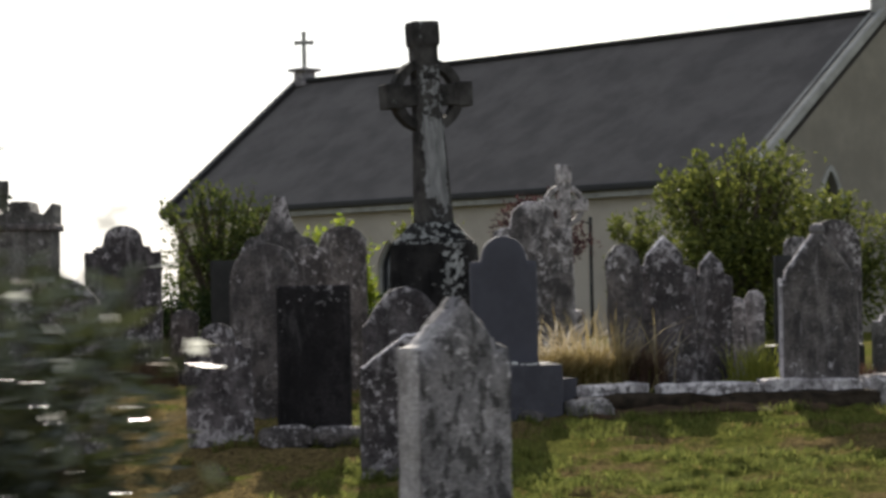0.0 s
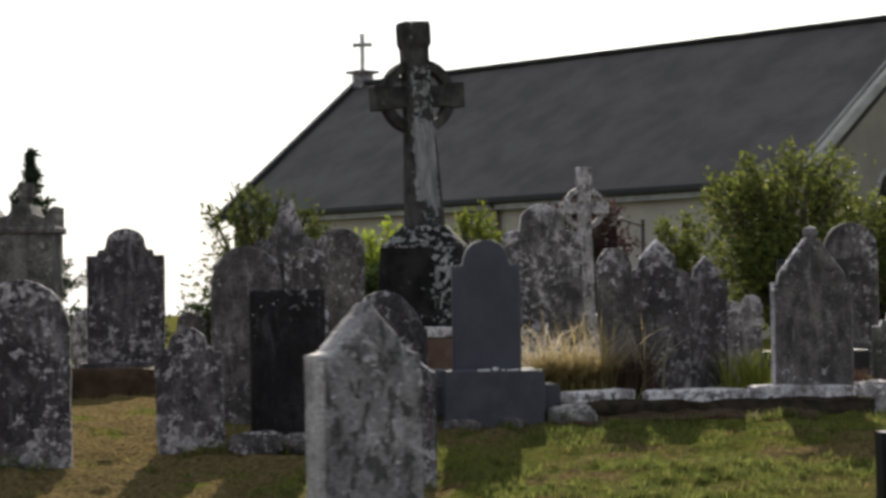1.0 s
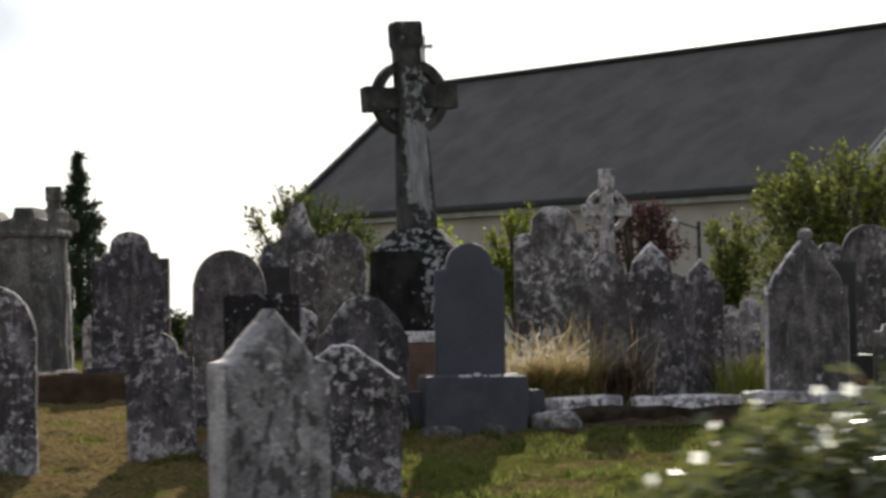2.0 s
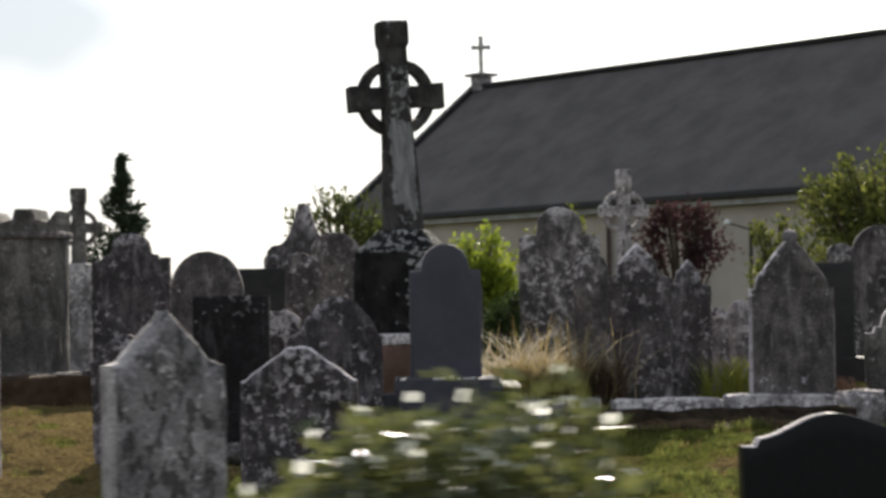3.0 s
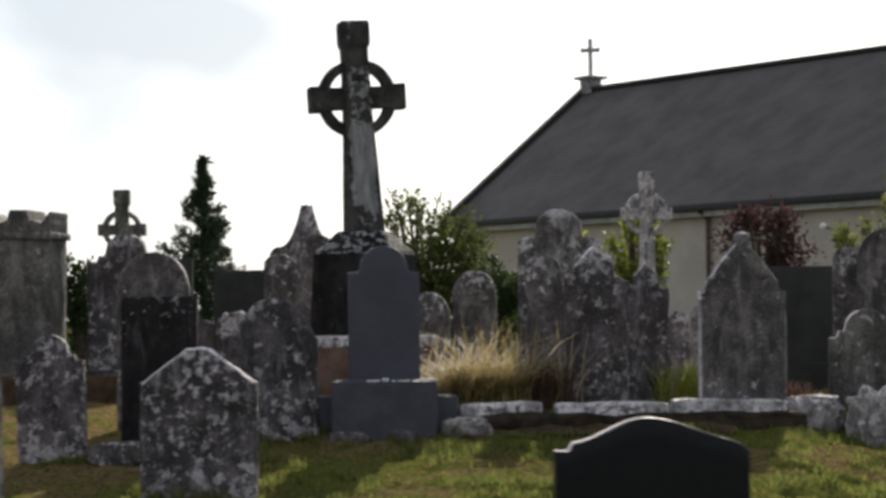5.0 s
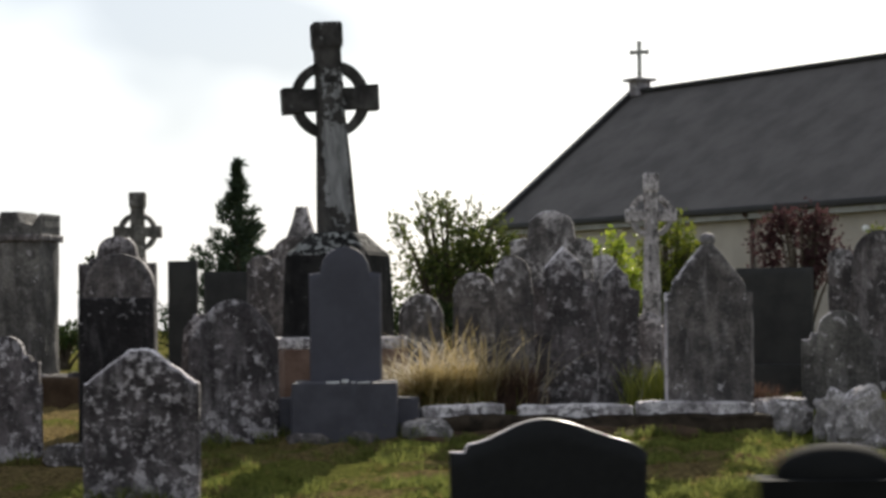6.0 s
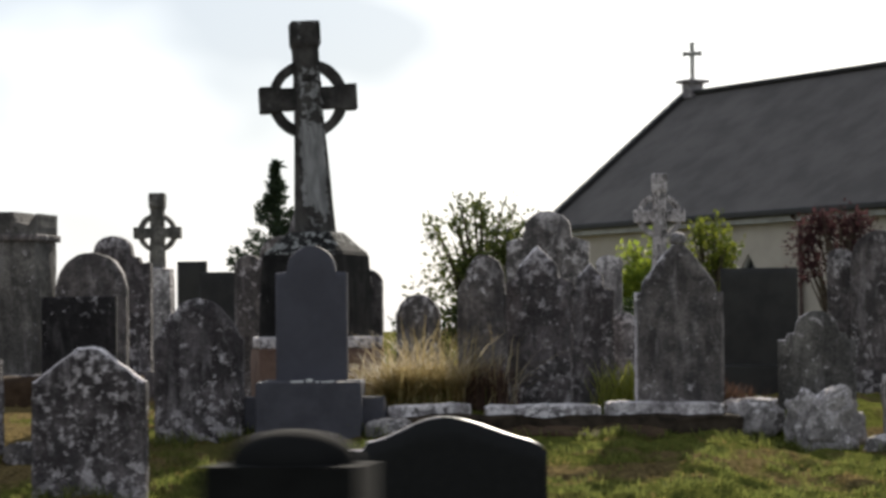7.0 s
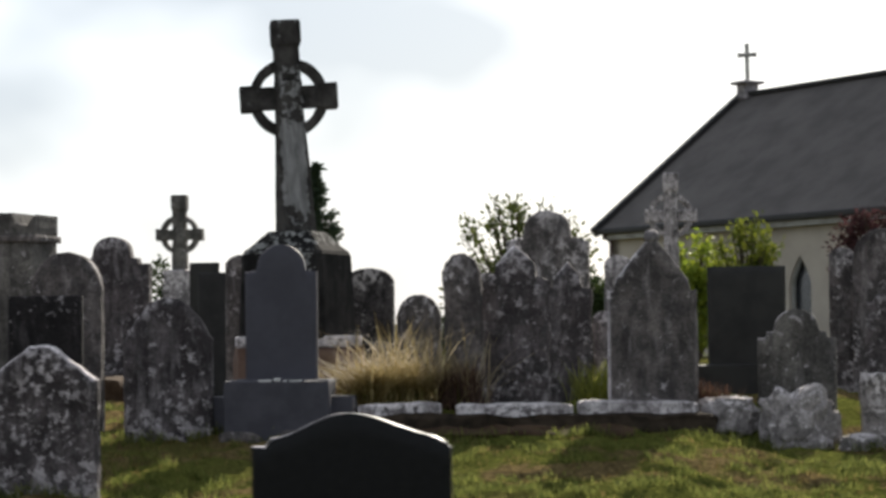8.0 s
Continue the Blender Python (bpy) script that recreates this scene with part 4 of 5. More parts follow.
def ringed_cross(root, base_z, arm, up, down, sw, foot_w, sd, ring_r, ring_w, bar, cap, mat, seed, lean=0.0):
    """Shaft, two arms, head block and pierced ring as parts of root; the shaft's foot is at base_z."""
    off = Vector((seed, seed * 2, 0))
    m = pose(0, 0, base_z, 0, lean, 0)

    def finish(name, bm, label=""):
        for v in bm.verts:
            v.co += 0.006 * noise.noise_vector(v.co * 7 + off)
        part(name, from_bm(name, bm, mat), root, label, m)

    c = Vector((0, 0, down))
    bm = bmesh.new()
    prev = None
    for j in range(11):
        k = j / 10
        z = k * (down + bar * 0.62)
        w = foot_w + (sw - foot_w) * min(1, k * 1.15)
        d = sd * (1.15 - 0.15 * k)
        ch = 0.16 * w
        pts = [(-w / 2 + ch, -d / 2), (w / 2 - ch, -d / 2), (w / 2, -d / 2 + ch), (w / 2, d / 2 - ch), (w / 2 - ch, d / 2), (-w / 2 + ch, d / 2), (-w / 2, d / 2 - ch), (-w / 2, -d / 2 + ch)]
        loop = [bm.verts.new((x, y, z)) for x, y in pts]
        if prev:
            for a in range(8):
                bm.faces.new((prev[a], prev[(a + 1) % 8], loop[(a + 1) % 8], loop[a]))
        prev = loop
    bm.faces.new(prev)
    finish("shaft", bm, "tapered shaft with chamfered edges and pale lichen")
    for s in (-1, 1):
        bm = bmesh.new()
        pts = [(0.0, 0.43), (arm - 0.17, 0.43), (arm - 0.14, 0.5), (arm, 0.5)]
        prev = None
        for x, hh in pts:
            dd = sd * hh * 0.98
            loop = [bm.verts.new(c + Vector((s * x, y, z))) for y, z in ((-dd, -bar * hh), (dd, -bar * hh), (dd, bar * hh), (-dd, bar * hh))]
            if prev:
                for a in range(4):
                    bm.faces.new((prev[a], prev[(a + 1) % 4], loop[(a + 1) % 4], loop[a]))
            prev = loop
        bm.faces.new(prev)
        es = [e for e in bm.edges if e.calc_length() > 0.03]
        bmesh.ops.bevel(bm, geom=es, offset=0.008, segments=1, affect="EDGES")
        finish("arm", bm)
    bm = bmesh.new()
    prev = None
    for z, k in ((bar * 0.5, 0.94), (up - 0.24, 0.94), (up - 0.2, cap), (up - 0.03, cap), (up, cap * 0.93)):
        w, d = sw * k / 2, sd * k * 0.5
        loop = [bm.verts.new(c + Vector((x, y, z))) for x, y in ((-w, -d), (w, -d), (w, d), (-w, d))]
        if prev:
            for a in range(4):
                bm.faces.new((prev[a], prev[(a + 1) % 4], loop[(a + 1) % 4], loop[a]))
        prev = loop
    bm.faces.new(prev)
    bmesh.ops.bevel(bm, geom=[e for e in bm.edges if e.calc_length() > 0.03], offset=0.008, segments=1, affect="EDGES")
    finish("head_block", bm)
    bm = bmesh.new()
    seg, rings = 56, []
    for a in range(seg):
        t = 2 * math.pi * a / seg
        cs, sn = math.cos(t), math.sin(t)
        rings.append([bm.verts.new(c + Vector((r * cs, y, r * sn))) for r, y in ((ring_r, -sd * 0.36), (ring_r, sd * 0.36), (ring_r - ring_w, sd * 0.36), (ring_r - ring_w, -sd * 0.36))])
    for a in range(seg):
        p, q = rings[a], rings[(a + 1) % seg]
        for b in range(4):
            bm.faces.new((p[b], p[(b + 1) % 4], q[(b + 1) % 4], q[b]))
    finish("ring", bm)


def tall_cross():
    """The tall ringed cross on its tapered pedestal and stepped base."""
    root = new("celtic_cross")
    root.matrix_basis = pose(-0.755, 21.8, 0.1, 0, 0, 16)
    tagged(root, "tall dark ringed stone cross, lichen-streaked, on a tapered pedestal", "stone cross")
    part("base", worn_box("base", (1.1, 1.05, 0.7), M_REDSTONE, 0.03, 5, 0.012, 1), root, "reddish sandstone foundation block", pose(0, 0, -0.1))
    part("step", worn_box("step", (1.06, 1.0, 0.1), M_KERB, 0.015, 5, 0.006, 2), root, "pale stone step", pose(0, 0, 0.59))
    bm = bmesh.new()
    prev = None
    for hw, z in ((0.395, 0.0), (0.39, 0.25), (0.38, 0.5), (0.37, 0.72), (0.335, 0.74)):
        ch = hw * 0.1
        pts = [(-hw + ch, -hw), (hw - ch, -hw), (hw, -hw + ch), (hw, hw - ch), (hw - ch, hw), (-hw + ch, hw), (-hw, hw - ch), (-hw, -hw + ch)]
        loop = [bm.verts.new((x, y, z)) for x, y in pts]
        if prev:
            for a in range(8):
                bm.faces.new((prev[a], prev[(a + 1) % 8], loop[(a + 1) % 8], loop[a]))
        prev = loop
    bm.faces.new(prev)
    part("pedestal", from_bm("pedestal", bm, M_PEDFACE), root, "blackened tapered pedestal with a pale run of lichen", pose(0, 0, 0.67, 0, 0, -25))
    bm = bmesh.new()
    prev = None
    for hw, z in ((0.367, 0.715), (0.355, 0.75), (0.30, 0.8), (0.22, 0.89), (0.19, 0.92)):
        ch = hw * 0.1
        pts = [(-hw + ch, -hw), (hw - ch, -hw), (hw, -hw + ch), (hw, hw - ch), (hw - ch, hw), (-hw + ch, hw), (-hw, hw - ch), (-hw, -hw + ch)]
        loop = [bm.verts.new((x, y, z)) for x, y in pts]
        if prev:
            for a in range(8):
                bm.faces.new((prev[a], prev[(a + 1) % 8], loop[(a + 1) % 8], loop[a]))
        prev = loop
    bm.faces.new(prev)
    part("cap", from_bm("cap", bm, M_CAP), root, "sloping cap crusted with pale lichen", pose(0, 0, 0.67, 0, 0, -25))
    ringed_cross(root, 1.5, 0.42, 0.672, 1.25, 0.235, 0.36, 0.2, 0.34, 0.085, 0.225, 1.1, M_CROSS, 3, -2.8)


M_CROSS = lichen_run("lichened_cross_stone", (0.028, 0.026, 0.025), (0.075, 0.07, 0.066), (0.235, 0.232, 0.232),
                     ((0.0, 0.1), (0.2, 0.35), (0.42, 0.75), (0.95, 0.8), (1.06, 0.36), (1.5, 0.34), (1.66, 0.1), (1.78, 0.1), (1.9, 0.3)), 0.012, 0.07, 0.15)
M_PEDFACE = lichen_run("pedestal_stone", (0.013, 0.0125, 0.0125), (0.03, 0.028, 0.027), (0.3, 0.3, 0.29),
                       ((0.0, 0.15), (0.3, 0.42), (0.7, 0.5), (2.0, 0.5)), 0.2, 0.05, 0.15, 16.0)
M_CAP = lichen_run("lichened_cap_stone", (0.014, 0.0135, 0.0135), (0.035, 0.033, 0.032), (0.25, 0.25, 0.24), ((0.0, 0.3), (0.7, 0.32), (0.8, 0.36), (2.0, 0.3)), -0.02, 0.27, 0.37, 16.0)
tall_cross()


def small_cross(x, y, z, label, mat, arm, up, down, sw, foot_w, sd, ring_r, ped, yaw, seed, ped_mat=None):
    root = new("celtic_cross")
    root.matrix_basis = pose(x, y, z, 0, 0, yaw)
    tagged(root, label, "stone cross")
    part("pedestal", worn_box("pedestal", ped, ped_mat or mat, 0.02, 4, 0.008, seed, 0.82), root)
    ringed_cross(root, ped[2] - 0.01, arm, up, down, sw, foot_w, sd, ring_r, ring_r * 0.24, arm * 0.5, 1.15, mat, seed)


small_cross(1.68, 31.05, 0.1, "pale lichened ringed cross on a block pedestal", M_PALE, 0.31, 0.52, 1.35, 0.16, 0.24, 0.14, 0.275, (0.5, 0.45, 0.76), 10, 31)
small_cross(-5.91, 36.05, 0.1, "dark ringed stone cross on a tall tapered grey pedestal", M_PIER, 0.345, 0.58, 0.52, 0.2, 0.23, 0.18, 0.285, (0.52, 0.46, 1.68), 4, 32, M_LIGHTSTONE)


def pier():
    """The broad pier with a cornice, horned corners and a raised block."""
    root = new("tomb_pier")
    root.matrix_basis = pose(-4.765, 25.9, 0.0, 0, 0, -5)
    tagged(root, "square grey stone tomb pier with a cornice and horned top", "tomb")
    part("plinth", worn_box("plinth", (0.86, 0.8, 0.42), M_GREYSTONE, 0.02, 5, 0.01, 41), root)
    part("shaft", worn_box("shaft", (0.66, 0.6, 1.42), M_PIER, 0.012, 8, 0.008, 42), root, m=pose(0, 0, 0.4))
    part("cornice", worn_box("cornice", (0.74, 0.68, 0.07), M_GREYSTONE, 0.01, 4, 0.004, 43), root, m=pose(0, 0, 1.8))

    def horned(u, w, h):
        a = abs(u)
        if a < 0.34:
            return h
        return h - 0.1 - 0.04 * (a - 0.34) / 0.36 if a < 0.7 else h - 0.15 + 0.13 * (a - 0.7) / 0.3
    part("crest", slab_mesh("crest", 0.68, 0.24, 0.6, horned, M_PIER, 0.006, 0.012, 44), root, m=pose(0, 0, 1.865))


pier()


def kerbs():
    base = [(0.2, 0.84, 0.24), (0.94, 1.84, 0.23), (1.86, 2.78, 0.24)]
    for k, (x0, x1, h) in enumerate(base):
        xm = (x0 + x1) / 2
        ob = new("kerbstone", worn_box("kerbstone", (x1 - x0, 0.22, 0.15), M_KERB, 0.035, 7, 0.013, 50 + k))
        ob.matrix_basis = pose(xm, kerb_y(xm), h - 0.13, 0, 1.5 * (k - 1), 14)
        tagged(ob, "long rough limestone kerb with a whitened top", "kerbstone", "grave kerbs")
    for k, (x, y, z, s, yaw, label) in enumerate((
            (0.28, 19.42, -0.06, (0.34, 0.26, 0.24), 10, "rounded white-topped limestone rock in the turf"),
            (-0.62, 19.33, -0.06, (0.28, 0.2, 0.14), 0, "small flat limestone rock at a stone base"),
            (-0.2, 19.36, -0.06, (0.2, 0.16, 0.15), 30, "small dark limestone rock at a stone base"),
            (2.99, 20.6, -0.02, (0.43, 0.28, 0.32), 0, "rounded pale limestone block beside a kerb"),
            (3.58, 20.45, -0.2, (0.5, 0.3, 0.6), 6, "knobbly pale limestone boulder standing in turf"),
            (-2.2, 18.35, -0.14, (0.36, 0.25, 0.2), 0, "low rubble stone with a white lichened top"),
            (-1.8, 18.4, -0.13, (0.42, 0.25, 0.17), 20, "low rubble stone against a dark slab"),
            (4.05, 20.3, -0.2, (0.3, 0.25, 0.2), 0, "flat rough limestone rock in the turf"))):
        ob = new("rock", rock_mesh("rock", s, M_GREYSTONE if k in (1, 2, 5, 6) else M_BOULDER if k in (3, 4) else M_ROCK, k + 1, 0.14 if k == 4 else 0.18, 0.72 if k == 4 else 0.66, 0.55 if k == 4 else 0.0))
        ob.matrix_basis = pose(x, y, z, 0, 0, yaw)
        tagged(ob, label, "rock")
    # bank of dark soil whose colour also holds the kerbs' shadow
    ob = new("earth_bank", worn_box("earth_bank", (2.9, 0.36, 0.3), M_BANK, 0.05, 12, 0.05, 59))
    ob.matrix_basis = pose(1.5, kerb_y(1.5) - 0.01, -0.14, 0, 0, 14)
    tagged(ob, "dark crumbling earth bank under the kerbs, kerb shade in its colour", "earth bank")
    ob = new("bare_soil", worn_box("bare_soil", (2.3, 0.5, 0.22), M_EARTH, 0.06, 12, 0.05, 58))
    ob.matrix_basis = pose(1.2, kerb_y(1.2) - 0.3, -0.16, 7, 0, 12)
    tagged(ob, "strip of bare brown soil below the kerbs", "bare soil")
    ob = new("grave_surround", worn_box("grave_surround", (2.4, 0.7, 0.4), M_EARTH, 0.04, 7, 0.03, 60))
    ob.matrix_basis = pose(-4.35, 24.75, 0.0)
    tagged(ob, "low brown earth-covered grave surround", "grave surround")
    # dark post close to the path
    post = new("granite_post")
    post.matrix_basis = pose(2.733, 3.9, -0.62)
    tagged(post, "dark granite post with a ledge and domed cap", "stone post")
    part("shaft", worn_box("shaft", (0.222, 0.16, 1.27), M_POST, 0.004, 3, 0.0, 61), post)
    bm = bmesh.new()
    bmesh.ops.create_uvsphere(bm, u_segments=28, v_segments=14, radius=1.0)
    for v in bm.verts:
        v.co = Vector((v.co.x * 0.095, v.co.y * 0.07, v.co.z * 0.048))
    part("cap", from_bm("cap", bm, M_POST, True), post, m=pose(0.005, 0.0, 1.268))


kerbs()

# ---------------------------------------------------------------- plants
RNG = np.random.default_rng(7)


def leaves_mesh(name, centres, size, mat, normals=None, slim=0.5, spread=0.35):
    """Many pointed leaves, each folded along its middle, in one mesh."""
    n = len(centres)
    d = RNG.normal(size=(n, 3))
    if normals is not None:
        d = d * 0.75 + normals
    d /= np.linalg.norm(d, axis=1)[:, None]
    e = np.cross(d, RNG.normal(size=(n, 3)))
    e /= np.linalg.norm(e, axis=1)[:, None] + 1e-9
    nn = np.cross(d, e)
    s = size * RNG.uniform(0.6, 1.35, n)[:, None]
    a = centres
    v = np.stack([a, a + d * s * 0.5 + e * s * slim * 0.5 + nn * s * 0.1, a + d * s, a + d * s * 0.5 - e * s * slim * 0.5 + nn * s * 0.1], 1).reshape(-1, 3)
    i = np.arange(n) * 4
    f = np.concatenate([np.stack([i, i + 1, i + 2], 1), np.stack([i, i + 2, i + 3], 1)])
    me = bpy.data.meshes.new(name)
    me.from_pydata(v.tolist(), [], f.tolist())
    me.materials.append(mat)
    return me


def limbs_mesh(name, tips, foot, r0, mat):
    """A trunk that splits into tapered limbs, one to each tip."""
    verts, faces = [], []
    for t in tips:
        a, b = Vector(foot), Vector(t)
        pts = [a.lerp(b, k) + Vector((0, 0, 0.12 * (b - a).length * math.sin(k * math.pi))) + 0.04 * noise.noise_vector(b * 3 + Vector((k * 4, 0, 0))) for k in (0, 0.25, 0.5, 0.75, 1.0)]
        m0 = len(verts)
        for k, p in enumerate(pts):
            r = r0 * (1 - 0.21 * k)
            for q in range(6):
                an = q * math.pi / 3
                verts.append(p + Vector((r * math.cos(an), r * math.sin(an), 0)))
        for k in range(4):
            for q in range(6):
                faces.append((m0 + k * 6 + q, m0 + k * 6 + (q + 1) % 6, m0 + (k + 1) * 6 + (q + 1) % 6, m0 + (k + 1) * 6 + q))
    return mesh_of(name, verts, faces, mat, True)


def bush(label, x, y, z, w, d, h, n, leaf, mat, seed, clumps=16, foot=0.35, category="shrub", airy=0.5, flecks=0, twigs=0, skew=0.0):
    """A shrub: clumps of leaves set about an uneven crown, on limbs."""
    rng = np.random.default_rng(seed)
    root = new("shrub")
    root.matrix_basis = pose(x, y, z)
    tagged(root, label, category)
    cs = []
    for k in range(clumps):
        a, el = rng.uniform(0, 2 * math.pi), rng.uniform(-1.0, 1)
        r = rng.uniform(0.35, 0.95)
        ce = math.sqrt(max(0, 1 - el * el * 0.8))
        cs.append((r * ce * math.cos(a) * w / 2, r * ce * math.sin(a) * d / 2, foot + (h - foot) * (0.48 + 0.45 * el * r)))
    cs = np.array(cs)
    cs[:, 2] += skew * cs[:, 0] / (w / 2)
    which = rng.integers(0, clumps, n)
    g = rng.normal(size=(n, 3))
    g /= np.linalg.norm(g, axis=1)[:, None]
    rad = rng.uniform(0.25, 1, n)[:, None] ** airy
    size = np.array([w * 0.17, d * 0.17, (h - foot) * 0.15]) * rng.uniform(0.7, 1.25, clumps)[which][:, None]
    p = cs[which] + g * rad * size
    stray = rng.random(n) < 0.06
    p[stray] += g[stray] * size[stray] * 0.5
    p[:, 2] = np.maximum(p[:, 2], 0.05)
    tips = [tuple(c) for c in cs]
    for k in range(twigs):
        # shoots that stand out past the crown, leafed towards their ends
        a = rng.uniform(0, 2 * math.pi)
        q = rng.uniform(0.1, 0.9)
        tip = np.array([q * math.cos(a) * w * 0.56, q * math.sin(a) * d * 0.56, foot + (h - foot) * (0.6 + 0.38 * math.sqrt(1 - q * q)) * rng.uniform(0.92, 1.08)])
        base = tip * np.array([0.8, 0.8, 0.86])
        u = rng.uniform(0, 1, 26)[:, None] ** 0.8
        p = np.concatenate([p, base + (tip - base) * u + rng.normal(0, 0.65 * leaf, (26, 3))])
        g = np.concatenate([g, np.repeat([(tip - base) / np.linalg.norm(tip - base)], 26, 0)])
        tips.append(tuple(tip))
    part("crown", leaves_mesh("crown", p, leaf, mat, g * 0.8 + np.array([0, 0, 0.25])), root)
    # small white leaf shapes scattered over the upper crown
    if flecks:
        high = np.flatnonzero((g[:, 2] > 0.1) & (p[:, 2] > 0.62 * h))
        pick = rng.choice(high, min(flecks, len(high)), replace=False)
        up = np.repeat([[0.0, -0.35, 0.5]], len(pick), 0)
        part("pale_flecks", leaves_mesh("pale_flecks", p[pick] + g[pick] * 0.02, 0.026, M_FLECK, up, 0.9), root, "small white leaf-shaped flecks")
    part("trunk", limbs_mesh("trunk", tips, (0, 0, -0.1), 0.05, M_BARK), root)
    return root


def conifer(x, y, z, h, r, seed):
    rng = np.random.default_rng(seed)
    root = new("conifer_tree")
    root.matrix_basis = pose(x, y, z)
    tagged(root, "dark narrow conifer with ragged drooping branches", "conifer")
    pts, nrm = [], []
    for k in range(150):
        # whorled boughs of uneven length that sweep up at their tips, gaps between them
        f = (k + rng.uniform(0, 1)) / 150
        f = f ** 0.85
        zc = 0.35 + (h - 0.45) * f
        a = rng.uniform(0, 2 * math.pi)
        ln = (r * (1 - f) ** 1.25 + 0.02) * rng.choice((0.5, 0.75, 0.95, 1.15))
        if math.cos(a) > 0.5 and 0.3 < f < 0.5:
            ln *= 1.3
        n = int(24 + 105 * ln)
        q = rng.uniform(0.05, 1, n) ** 0.7
        spread = 0.03 + 0.085 * ln * (1.1 - q)
        x = ln * q * math.cos(a) + rng.normal(0, 1, n) * spread
        y = ln * q * math.sin(a) + rng.normal(0, 1, n) * spread
        z_ = zc + ln * (0.42 * q * q - 0.12 * q) + rng.normal(0, 1, n) * spread
        pts += np.column_stack([x, y, z_]).tolist()
        nrm += [(math.cos(a) * 0.8, math.sin(a) * 0.8, 0.6)] * n
    for k in range(90):
        z_ = h - 0.55 * rng.uniform(0, 1) ** 1.3
        pts.append((rng.normal(0, 0.02 + 0.09 * (h - z_)), rng.normal(0, 0.02 + 0.09 * (h - z_)), z_ - 0.08))
        nrm.append((0, 0, 1.2))
    part("crown", leaves_mesh("crown", np.array(pts), 0.125, M_CONIFER, np.array(nrm), 0.35), root)
    bm = bmesh.new()
    bmesh.ops.create_cone(bm, segments=8, radius1=0.12, radius2=0.015, depth=h * 0.97, matrix=Matrix.Translation((0, 0, h * 0.485)))
    part("trunk", from_bm("trunk", bm, M_BARK), root)


def blades(name, roots, length, width, lean, mat, bend=0.5):
    """Grass blades, each a bent strip that narrows to a tip."""
    n = len(roots)
    a = RNG.uniform(0, 2 * math.pi, n)
    ln = length * RNG.uniform(0.5, 1.25, n)
    le = lean * RNG.uniform(0.2, 1.4, n)
    dirx = np.stack([np.cos(a), np.sin(a), np.zeros(n)], 1)
    side = np.stack([-np.sin(a), np.cos(a), np.zeros(n)], 1)
    up = np.array([0, 0, 1.0])
    rows = []
    for k, wd in ((0, 1), (0.4, 0.9), (0.75, 0.7), (1.0, 0.0)):
        c = roots + up * (ln * k * (1 - 0.25 * bend * k))[:, None] + dirx * (ln * le * k * k)[:, None]
        rows.append((c - side * width * wd / 2, c + side * width * wd / 2))
    v = np.stack([rows[0][0], rows[0][1], rows[1][1], rows[1][0], rows[2][1], rows[2][0], rows[3][0]], 1).reshape(-1, 3)
    i = np.arange(n) * 7
    f = np.concatenate([np.stack([i, i + 1, i + 2, i + 3], 1), np.stack([i + 3, i + 2, i + 4, i + 5], 1)]).tolist() + np.stack([i + 5, i + 4, i + 6], 1).tolist()
    me = bpy.data.meshes.new(name)
    me.from_pydata(v.tolist(), [], f)
    me.materials.append(mat)
    return me


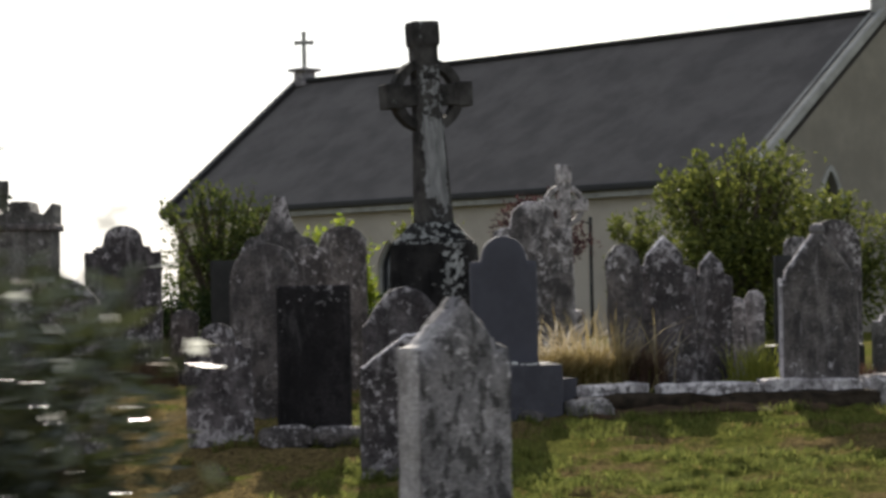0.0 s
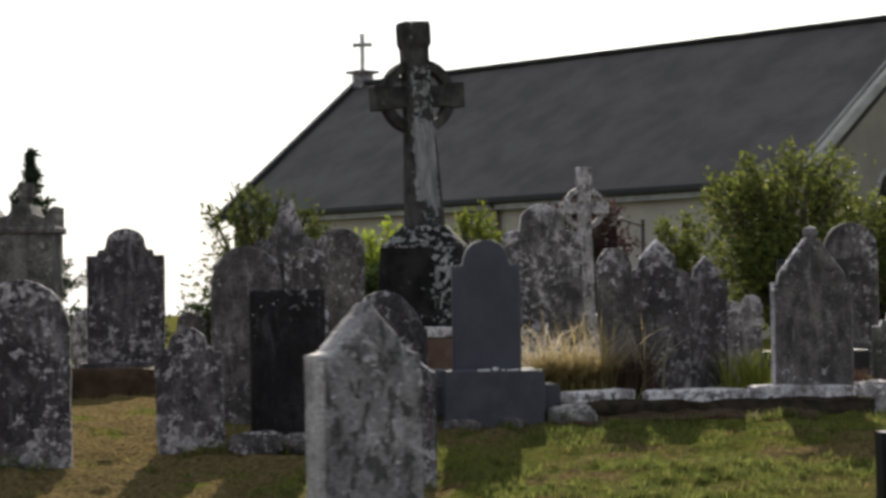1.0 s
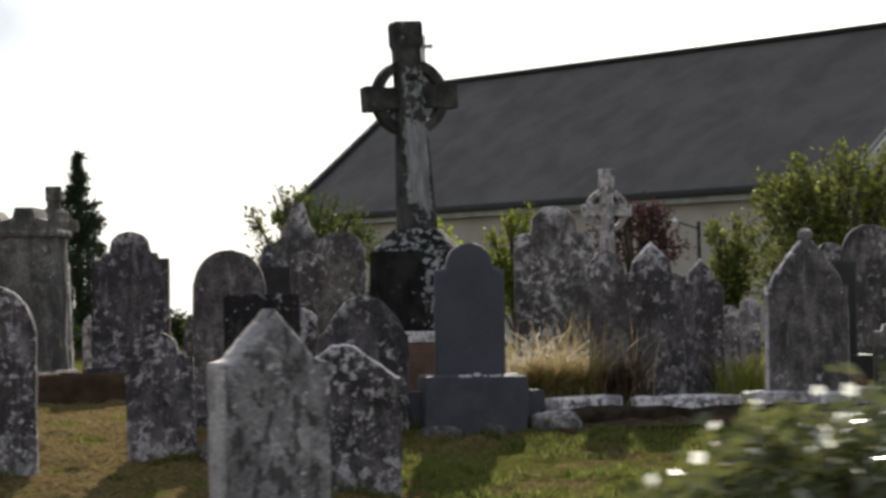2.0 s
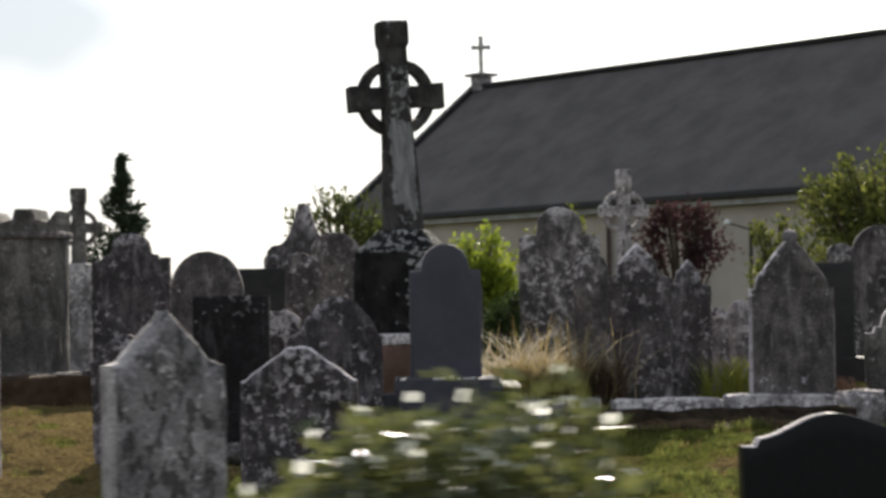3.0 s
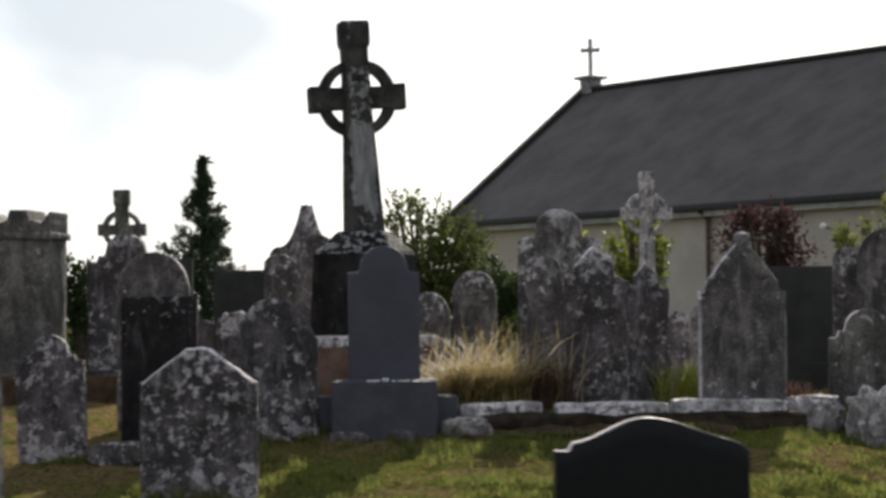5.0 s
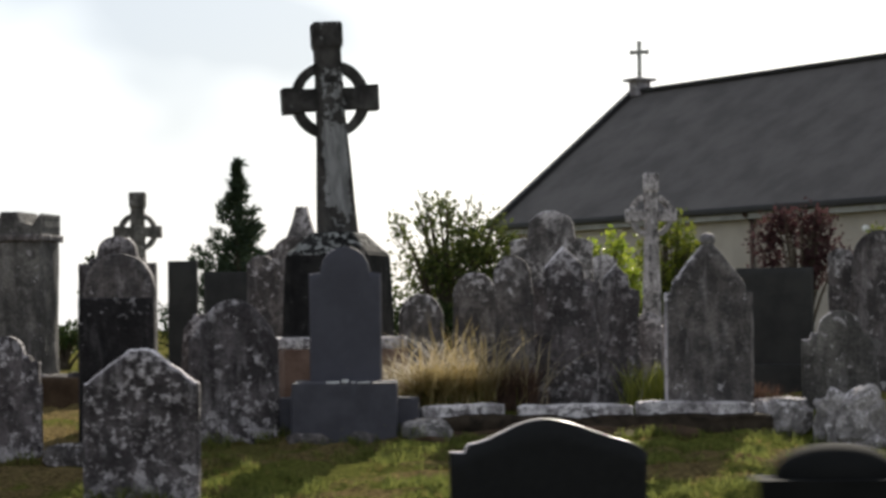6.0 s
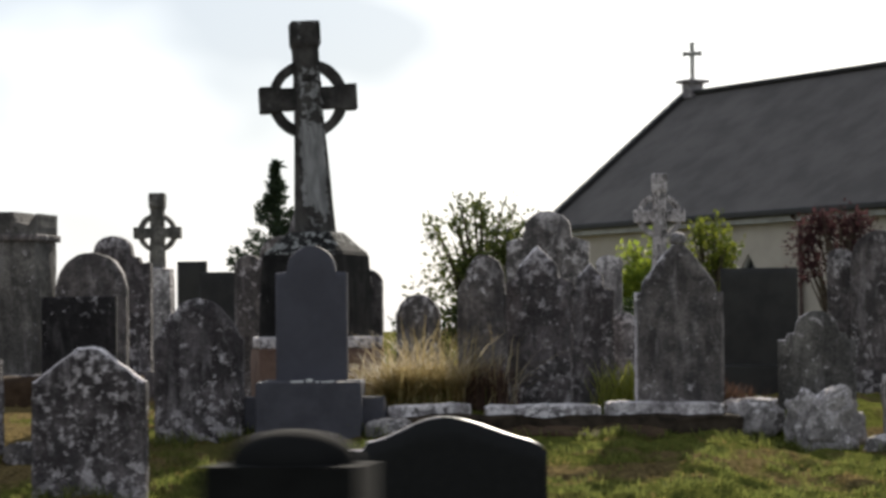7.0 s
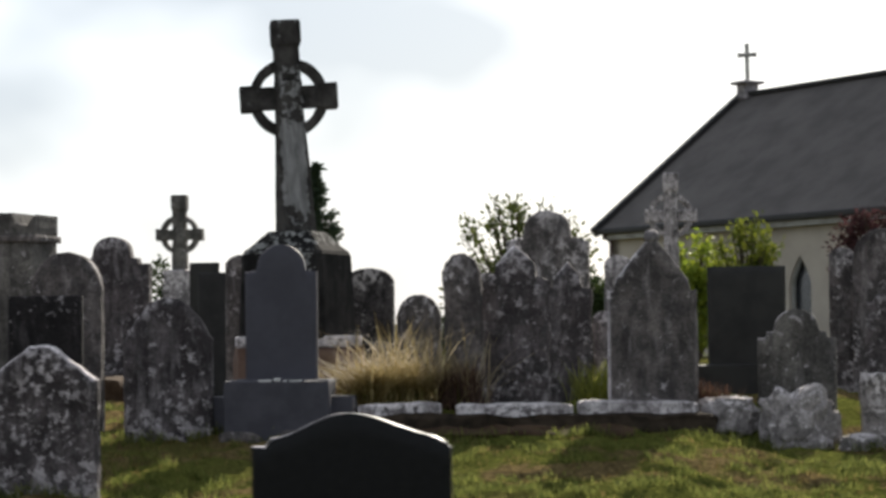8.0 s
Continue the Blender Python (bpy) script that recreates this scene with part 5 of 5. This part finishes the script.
def plants():
    bush("tall loose green shrub with leafy twigs", -2.74, 48.7, 0.1, 2.6, 1.8, 3.25, 7000, 0.12, M_LEAF, 1, 44, foot=0.0, airy=0.8, twigs=30, skew=0.2)
    bush("large rounded green bush in front of the church", 8.25, 52.3, 0.1, 3.8, 2.4, 4.08, 15000, 0.14, M_BUSH, 2, 80, foot=-0.2, airy=0.6, twigs=40)
    bush("loose green shrub beside the church gable", 10.5, 52.6, 0.1, 2.5, 1.6, 3.2, 5200, 0.13, M_BUSH, 15, 34, foot=0.0, twigs=14)
    bush("bright yellow-green shrub by the church wall", -0.1, 57.5, 0.1, 2.0, 1.5, 2.8, 5200, 0.15, M_LEAFYEL, 3, 34, foot=0.2, airy=0.7, twigs=12)
    bush("loose green shrub with yellowing tips by the church wall", 1.5, 50.5, 0.1, 1.3, 1.0, 2.85, 2200, 0.13, M_LEAFMIX, 16, 20, foot=0.3, airy=0.8, twigs=12)
    bush("maroon-leaved shrub near the church", 4.1, 52.5, 0.1, 1.85, 1.3, 3.15, 1900, 0.12, M_LEAFRED, 4, 22, foot=1.3, airy=0.9, twigs=18)
    bush("low dark green shrub among far graves", 0.2, 43.0, 0.1, 1.5, 1.2, 1.35, 2400, 0.11, M_LEAFDARK, 12, 18, 0.0)
    bush("low light green shrub below a larger bush", 5.95, 52.0, 0.1, 1.3, 1.0, 2.75, 2600, 0.12, M_BUSH, 5, 16, twigs=8)
    bush("dark green shrub beyond the middle graves", -1.0, 45.0, 0.1, 1.4, 1.1, 2.0, 3000, 0.11, M_LEAFDARK, 14, 20, 0.0)
    bush("dark far shrub behind the headstones", -8.6, 45.0, 0.1, 0.9, 0.8, 2.2, 2600, 0.11, M_LEAFDARK, 13, 18, 0.0)
    conifer(-7.64, 52.4, 0.1, 4.36, 1.65, 6)
    for k in range(9):
        bush("low dark hedge bush along the far edge of the graveyard", -12.6 + 1.25 * k, 47.0 + 0.3 * (k % 3), 0.1, 1.5, 0.9, 0.95 + 0.12 * ((k * 5) % 3) + 0.25 * (k > 6), 1500, 0.1, M_LEAFDARK, 60 + k, 14, 0.0, "hedge")
    # near shrubs that the camera passes
    bush("low evergreen shrub dotted with small white flecks", -0.1, 4.2, -0.55, 0.7, 0.6, 1.37, 8000, 0.04, M_NEARLEAF, 8, 46, 0.7, flecks=320, skew=0.07)
    bush("dark evergreen shrub with scattered white flecks", -3.2, 2.6, -0.55, 0.88, 0.85, 1.7, 30000, 0.045, M_NEARDARK, 9, 110, 0.1, airy=0.7, flecks=110)


plants()


def grasses():
    rng = np.random.default_rng(11)
    # turf in the strip before the graves: lush, sparse and bare by patches
    tufts, each = 3400, 34
    centre = np.stack([rng.uniform(-5.4, 5.4, tufts), rng.uniform(15.2, 21.2, tufts)], 1)
    xy = (centre[:, None, :] + rng.normal(size=(tufts, each, 2)) * rng.uniform(0.02, 0.075, tufts)[:, None, None]).reshape(-1, 2)
    far = np.stack([rng.uniform(-6.0, -1.0, 1500), rng.uniform(21.2, 25.5, 1500)], 1)
    xy = np.concatenate([xy, (far[:, None, :] + rng.normal(size=(1500, 22, 2)) * 0.05).reshape(-1, 2)])
    n = len(xy)
    lush = np.array([noise.noise(Vector((x * 0.9, y * 1.2, 2.0))) + 0.6 * noise.noise(Vector((x * 3.1, y * 3.7, 4.0))) for x, y in xy])
    lush -= 0.42 * np.clip((-1.8 - xy[:, 0]) / 0.8, 0, 1)      # trodden ground among the western stones
    keep = (rng.random(n) < np.clip(0.4 + 2.2 * lush, 0.03, 1)) & np.array([y < kerb_y(x) - (0.52 if 0.1 < x < 2.2 else 0.3) or x < -1.1 for x, y in xy])
    xy, lush = xy[keep], lush[keep]
    z = np.array([ground_z(x, y) for x, y in xy]) - 0.005
    roots = np.column_stack([xy, z])
    for name, pick, ln, mat, label in (("green_turf", lush > 0.0, 0.07, M_BLADE, "lush sunlit green grass in uneven patches"),
                                       ("worn_turf", lush <= 0.0, 0.042, M_BLADEDRY, "short yellowed grass on worn ground")):
        ob = new(name, blades(name, roots[pick], ln, 0.006, 0.9, mat))
        tagged(ob, label, "grass", kind="stuff")
    # longer tufts left by the mower at the foot of the stones
    feet = []
    for x, y, w in ((-1.535, 11.35, 0.5), (-1.32, 16.8, 0.75), (-2.7, 18.4, 0.5), (-1.2, 19.4, 0.66), (-3.9, 17.8, 0.7), (-0.37, 19.66, 1.1),
                    (0.28, 19.42, 0.34), (3.02, 20.6, 0.3), (3.55, 20.45, 0.5), (4.05, 20.3, 0.3), (-1.8, 18.4, 0.8), (1.2, 19.62, 1.6), (2.6, 19.95, 1.2)):
        k = int(260 * w)
        u = rng.uniform(-0.55, 0.55, k)
        feet.append(np.column_stack([x + u * w, y - 0.13 - 0.12 * (w > 0.9) + (0.25 * u * w if w > 1.15 else 0) - np.abs(rng.normal(0, 0.035, k))]))
    feet = np.concatenate(feet)
    feet = feet[np.array([noise.noise(Vector((x * 4, y * 4, 7.0))) > -0.12 for x, y in feet])]
    z = np.array([ground_z(x, y) for x, y in feet])
    ob = new("unmown_tufts", blades("unmown_tufts", np.column_stack([feet, z - 0.01]), 0.12, 0.006, 0.7, M_BLADE))
    tagged(ob, "longer grass tufts against the feet of gravestones", "grass", kind="stuff")
    # dry tussock behind the kerb
    n = 1900
    c = rng.normal(size=(n, 2)) * np.array([0.17, 0.1]) + np.array([0.34, 20.35])
    z = np.array([ground_z(x, y) for x, y in c])
    root = new("dry_grass_tussock", blades("dry_grass_tussock", np.column_stack([c, z - 0.02]), 0.5, 0.009, 1.15, M_DRY, 1.2))
    tagged(root, "rounded clump of dry straw-coloured grass behind a kerb", "grass tussock", kind="stuff")
    n = 260
    c = rng.normal(size=(n, 2)) * np.array([0.2, 0.09]) + np.array([0.3, 20.28])
    z = np.array([ground_z(x, y) for x, y in c])
    ob = new("green_tussock", blades("green_tussock", np.column_stack([c, z - 0.02]), 0.28, 0.007, 0.7, M_BLADE))
    tagged(ob, "green grass at the foot of a dry tussock", "grass tussock", kind="stuff")
    # pale arching stalks with seed heads
    n = 230
    c = np.column_stack([rng.normal(0.42, 0.28, n), rng.uniform(20.25, 20.8, n)])
    z = np.array([ground_z(x, y) for x, y in c])
    ob = new("grass_stalks", blades("grass_stalks", np.column_stack([c, z - 0.02]), 0.7, 0.011, 1.1, M_STRAW, 1.0))
    tagged(ob, "thin pale arching grass stalks", "grass", kind="stuff")
    n = 150
    c = np.column_stack([rng.normal(0.5, 0.25, n), rng.uniform(20.2, 20.75, n)])
    z = np.array([ground_z(x, y) for x, y in c])
    ob = new("seed_stems", blades("seed_stems", np.column_stack([c, z - 0.02]), 0.72, 0.008, 0.4, M_DRY, 0.4))
    tagged(ob, "thin upright dry seed stems above a tussock", "grass", kind="stuff")
    n = 330
    c = rng.normal(size=(n, 2)) * np.array([0.11, 0.1]) + np.array([2.0, 20.9])
    z = np.array([ground_z(x, y) for x, y in c])
    ob = new("long_grass", blades("long_grass", np.column_stack([c, z - 0.02]), 0.36, 0.008, 0.5, M_YELBLADE))
    tagged(ob, "long yellow-green grass between two headstones", "grass", kind="stuff")
    for x, y, s in ((0.92, 20.3, 0.42), (2.86, 20.75, 0.24)):
        n = 300
        c = rng.normal(size=(n, 2)) * np.array([0.09, 0.07]) + np.array([x, y])
        z = np.array([ground_z(a, b) for a, b in c])
        ob = new("brown_weeds", blades("brown_weeds", np.column_stack([c, z - 0.02]), s, 0.01, 0.5, M_WEED))
        tagged(ob, "withered red-brown weeds against a stone", "weeds", kind="stuff")


grasses()
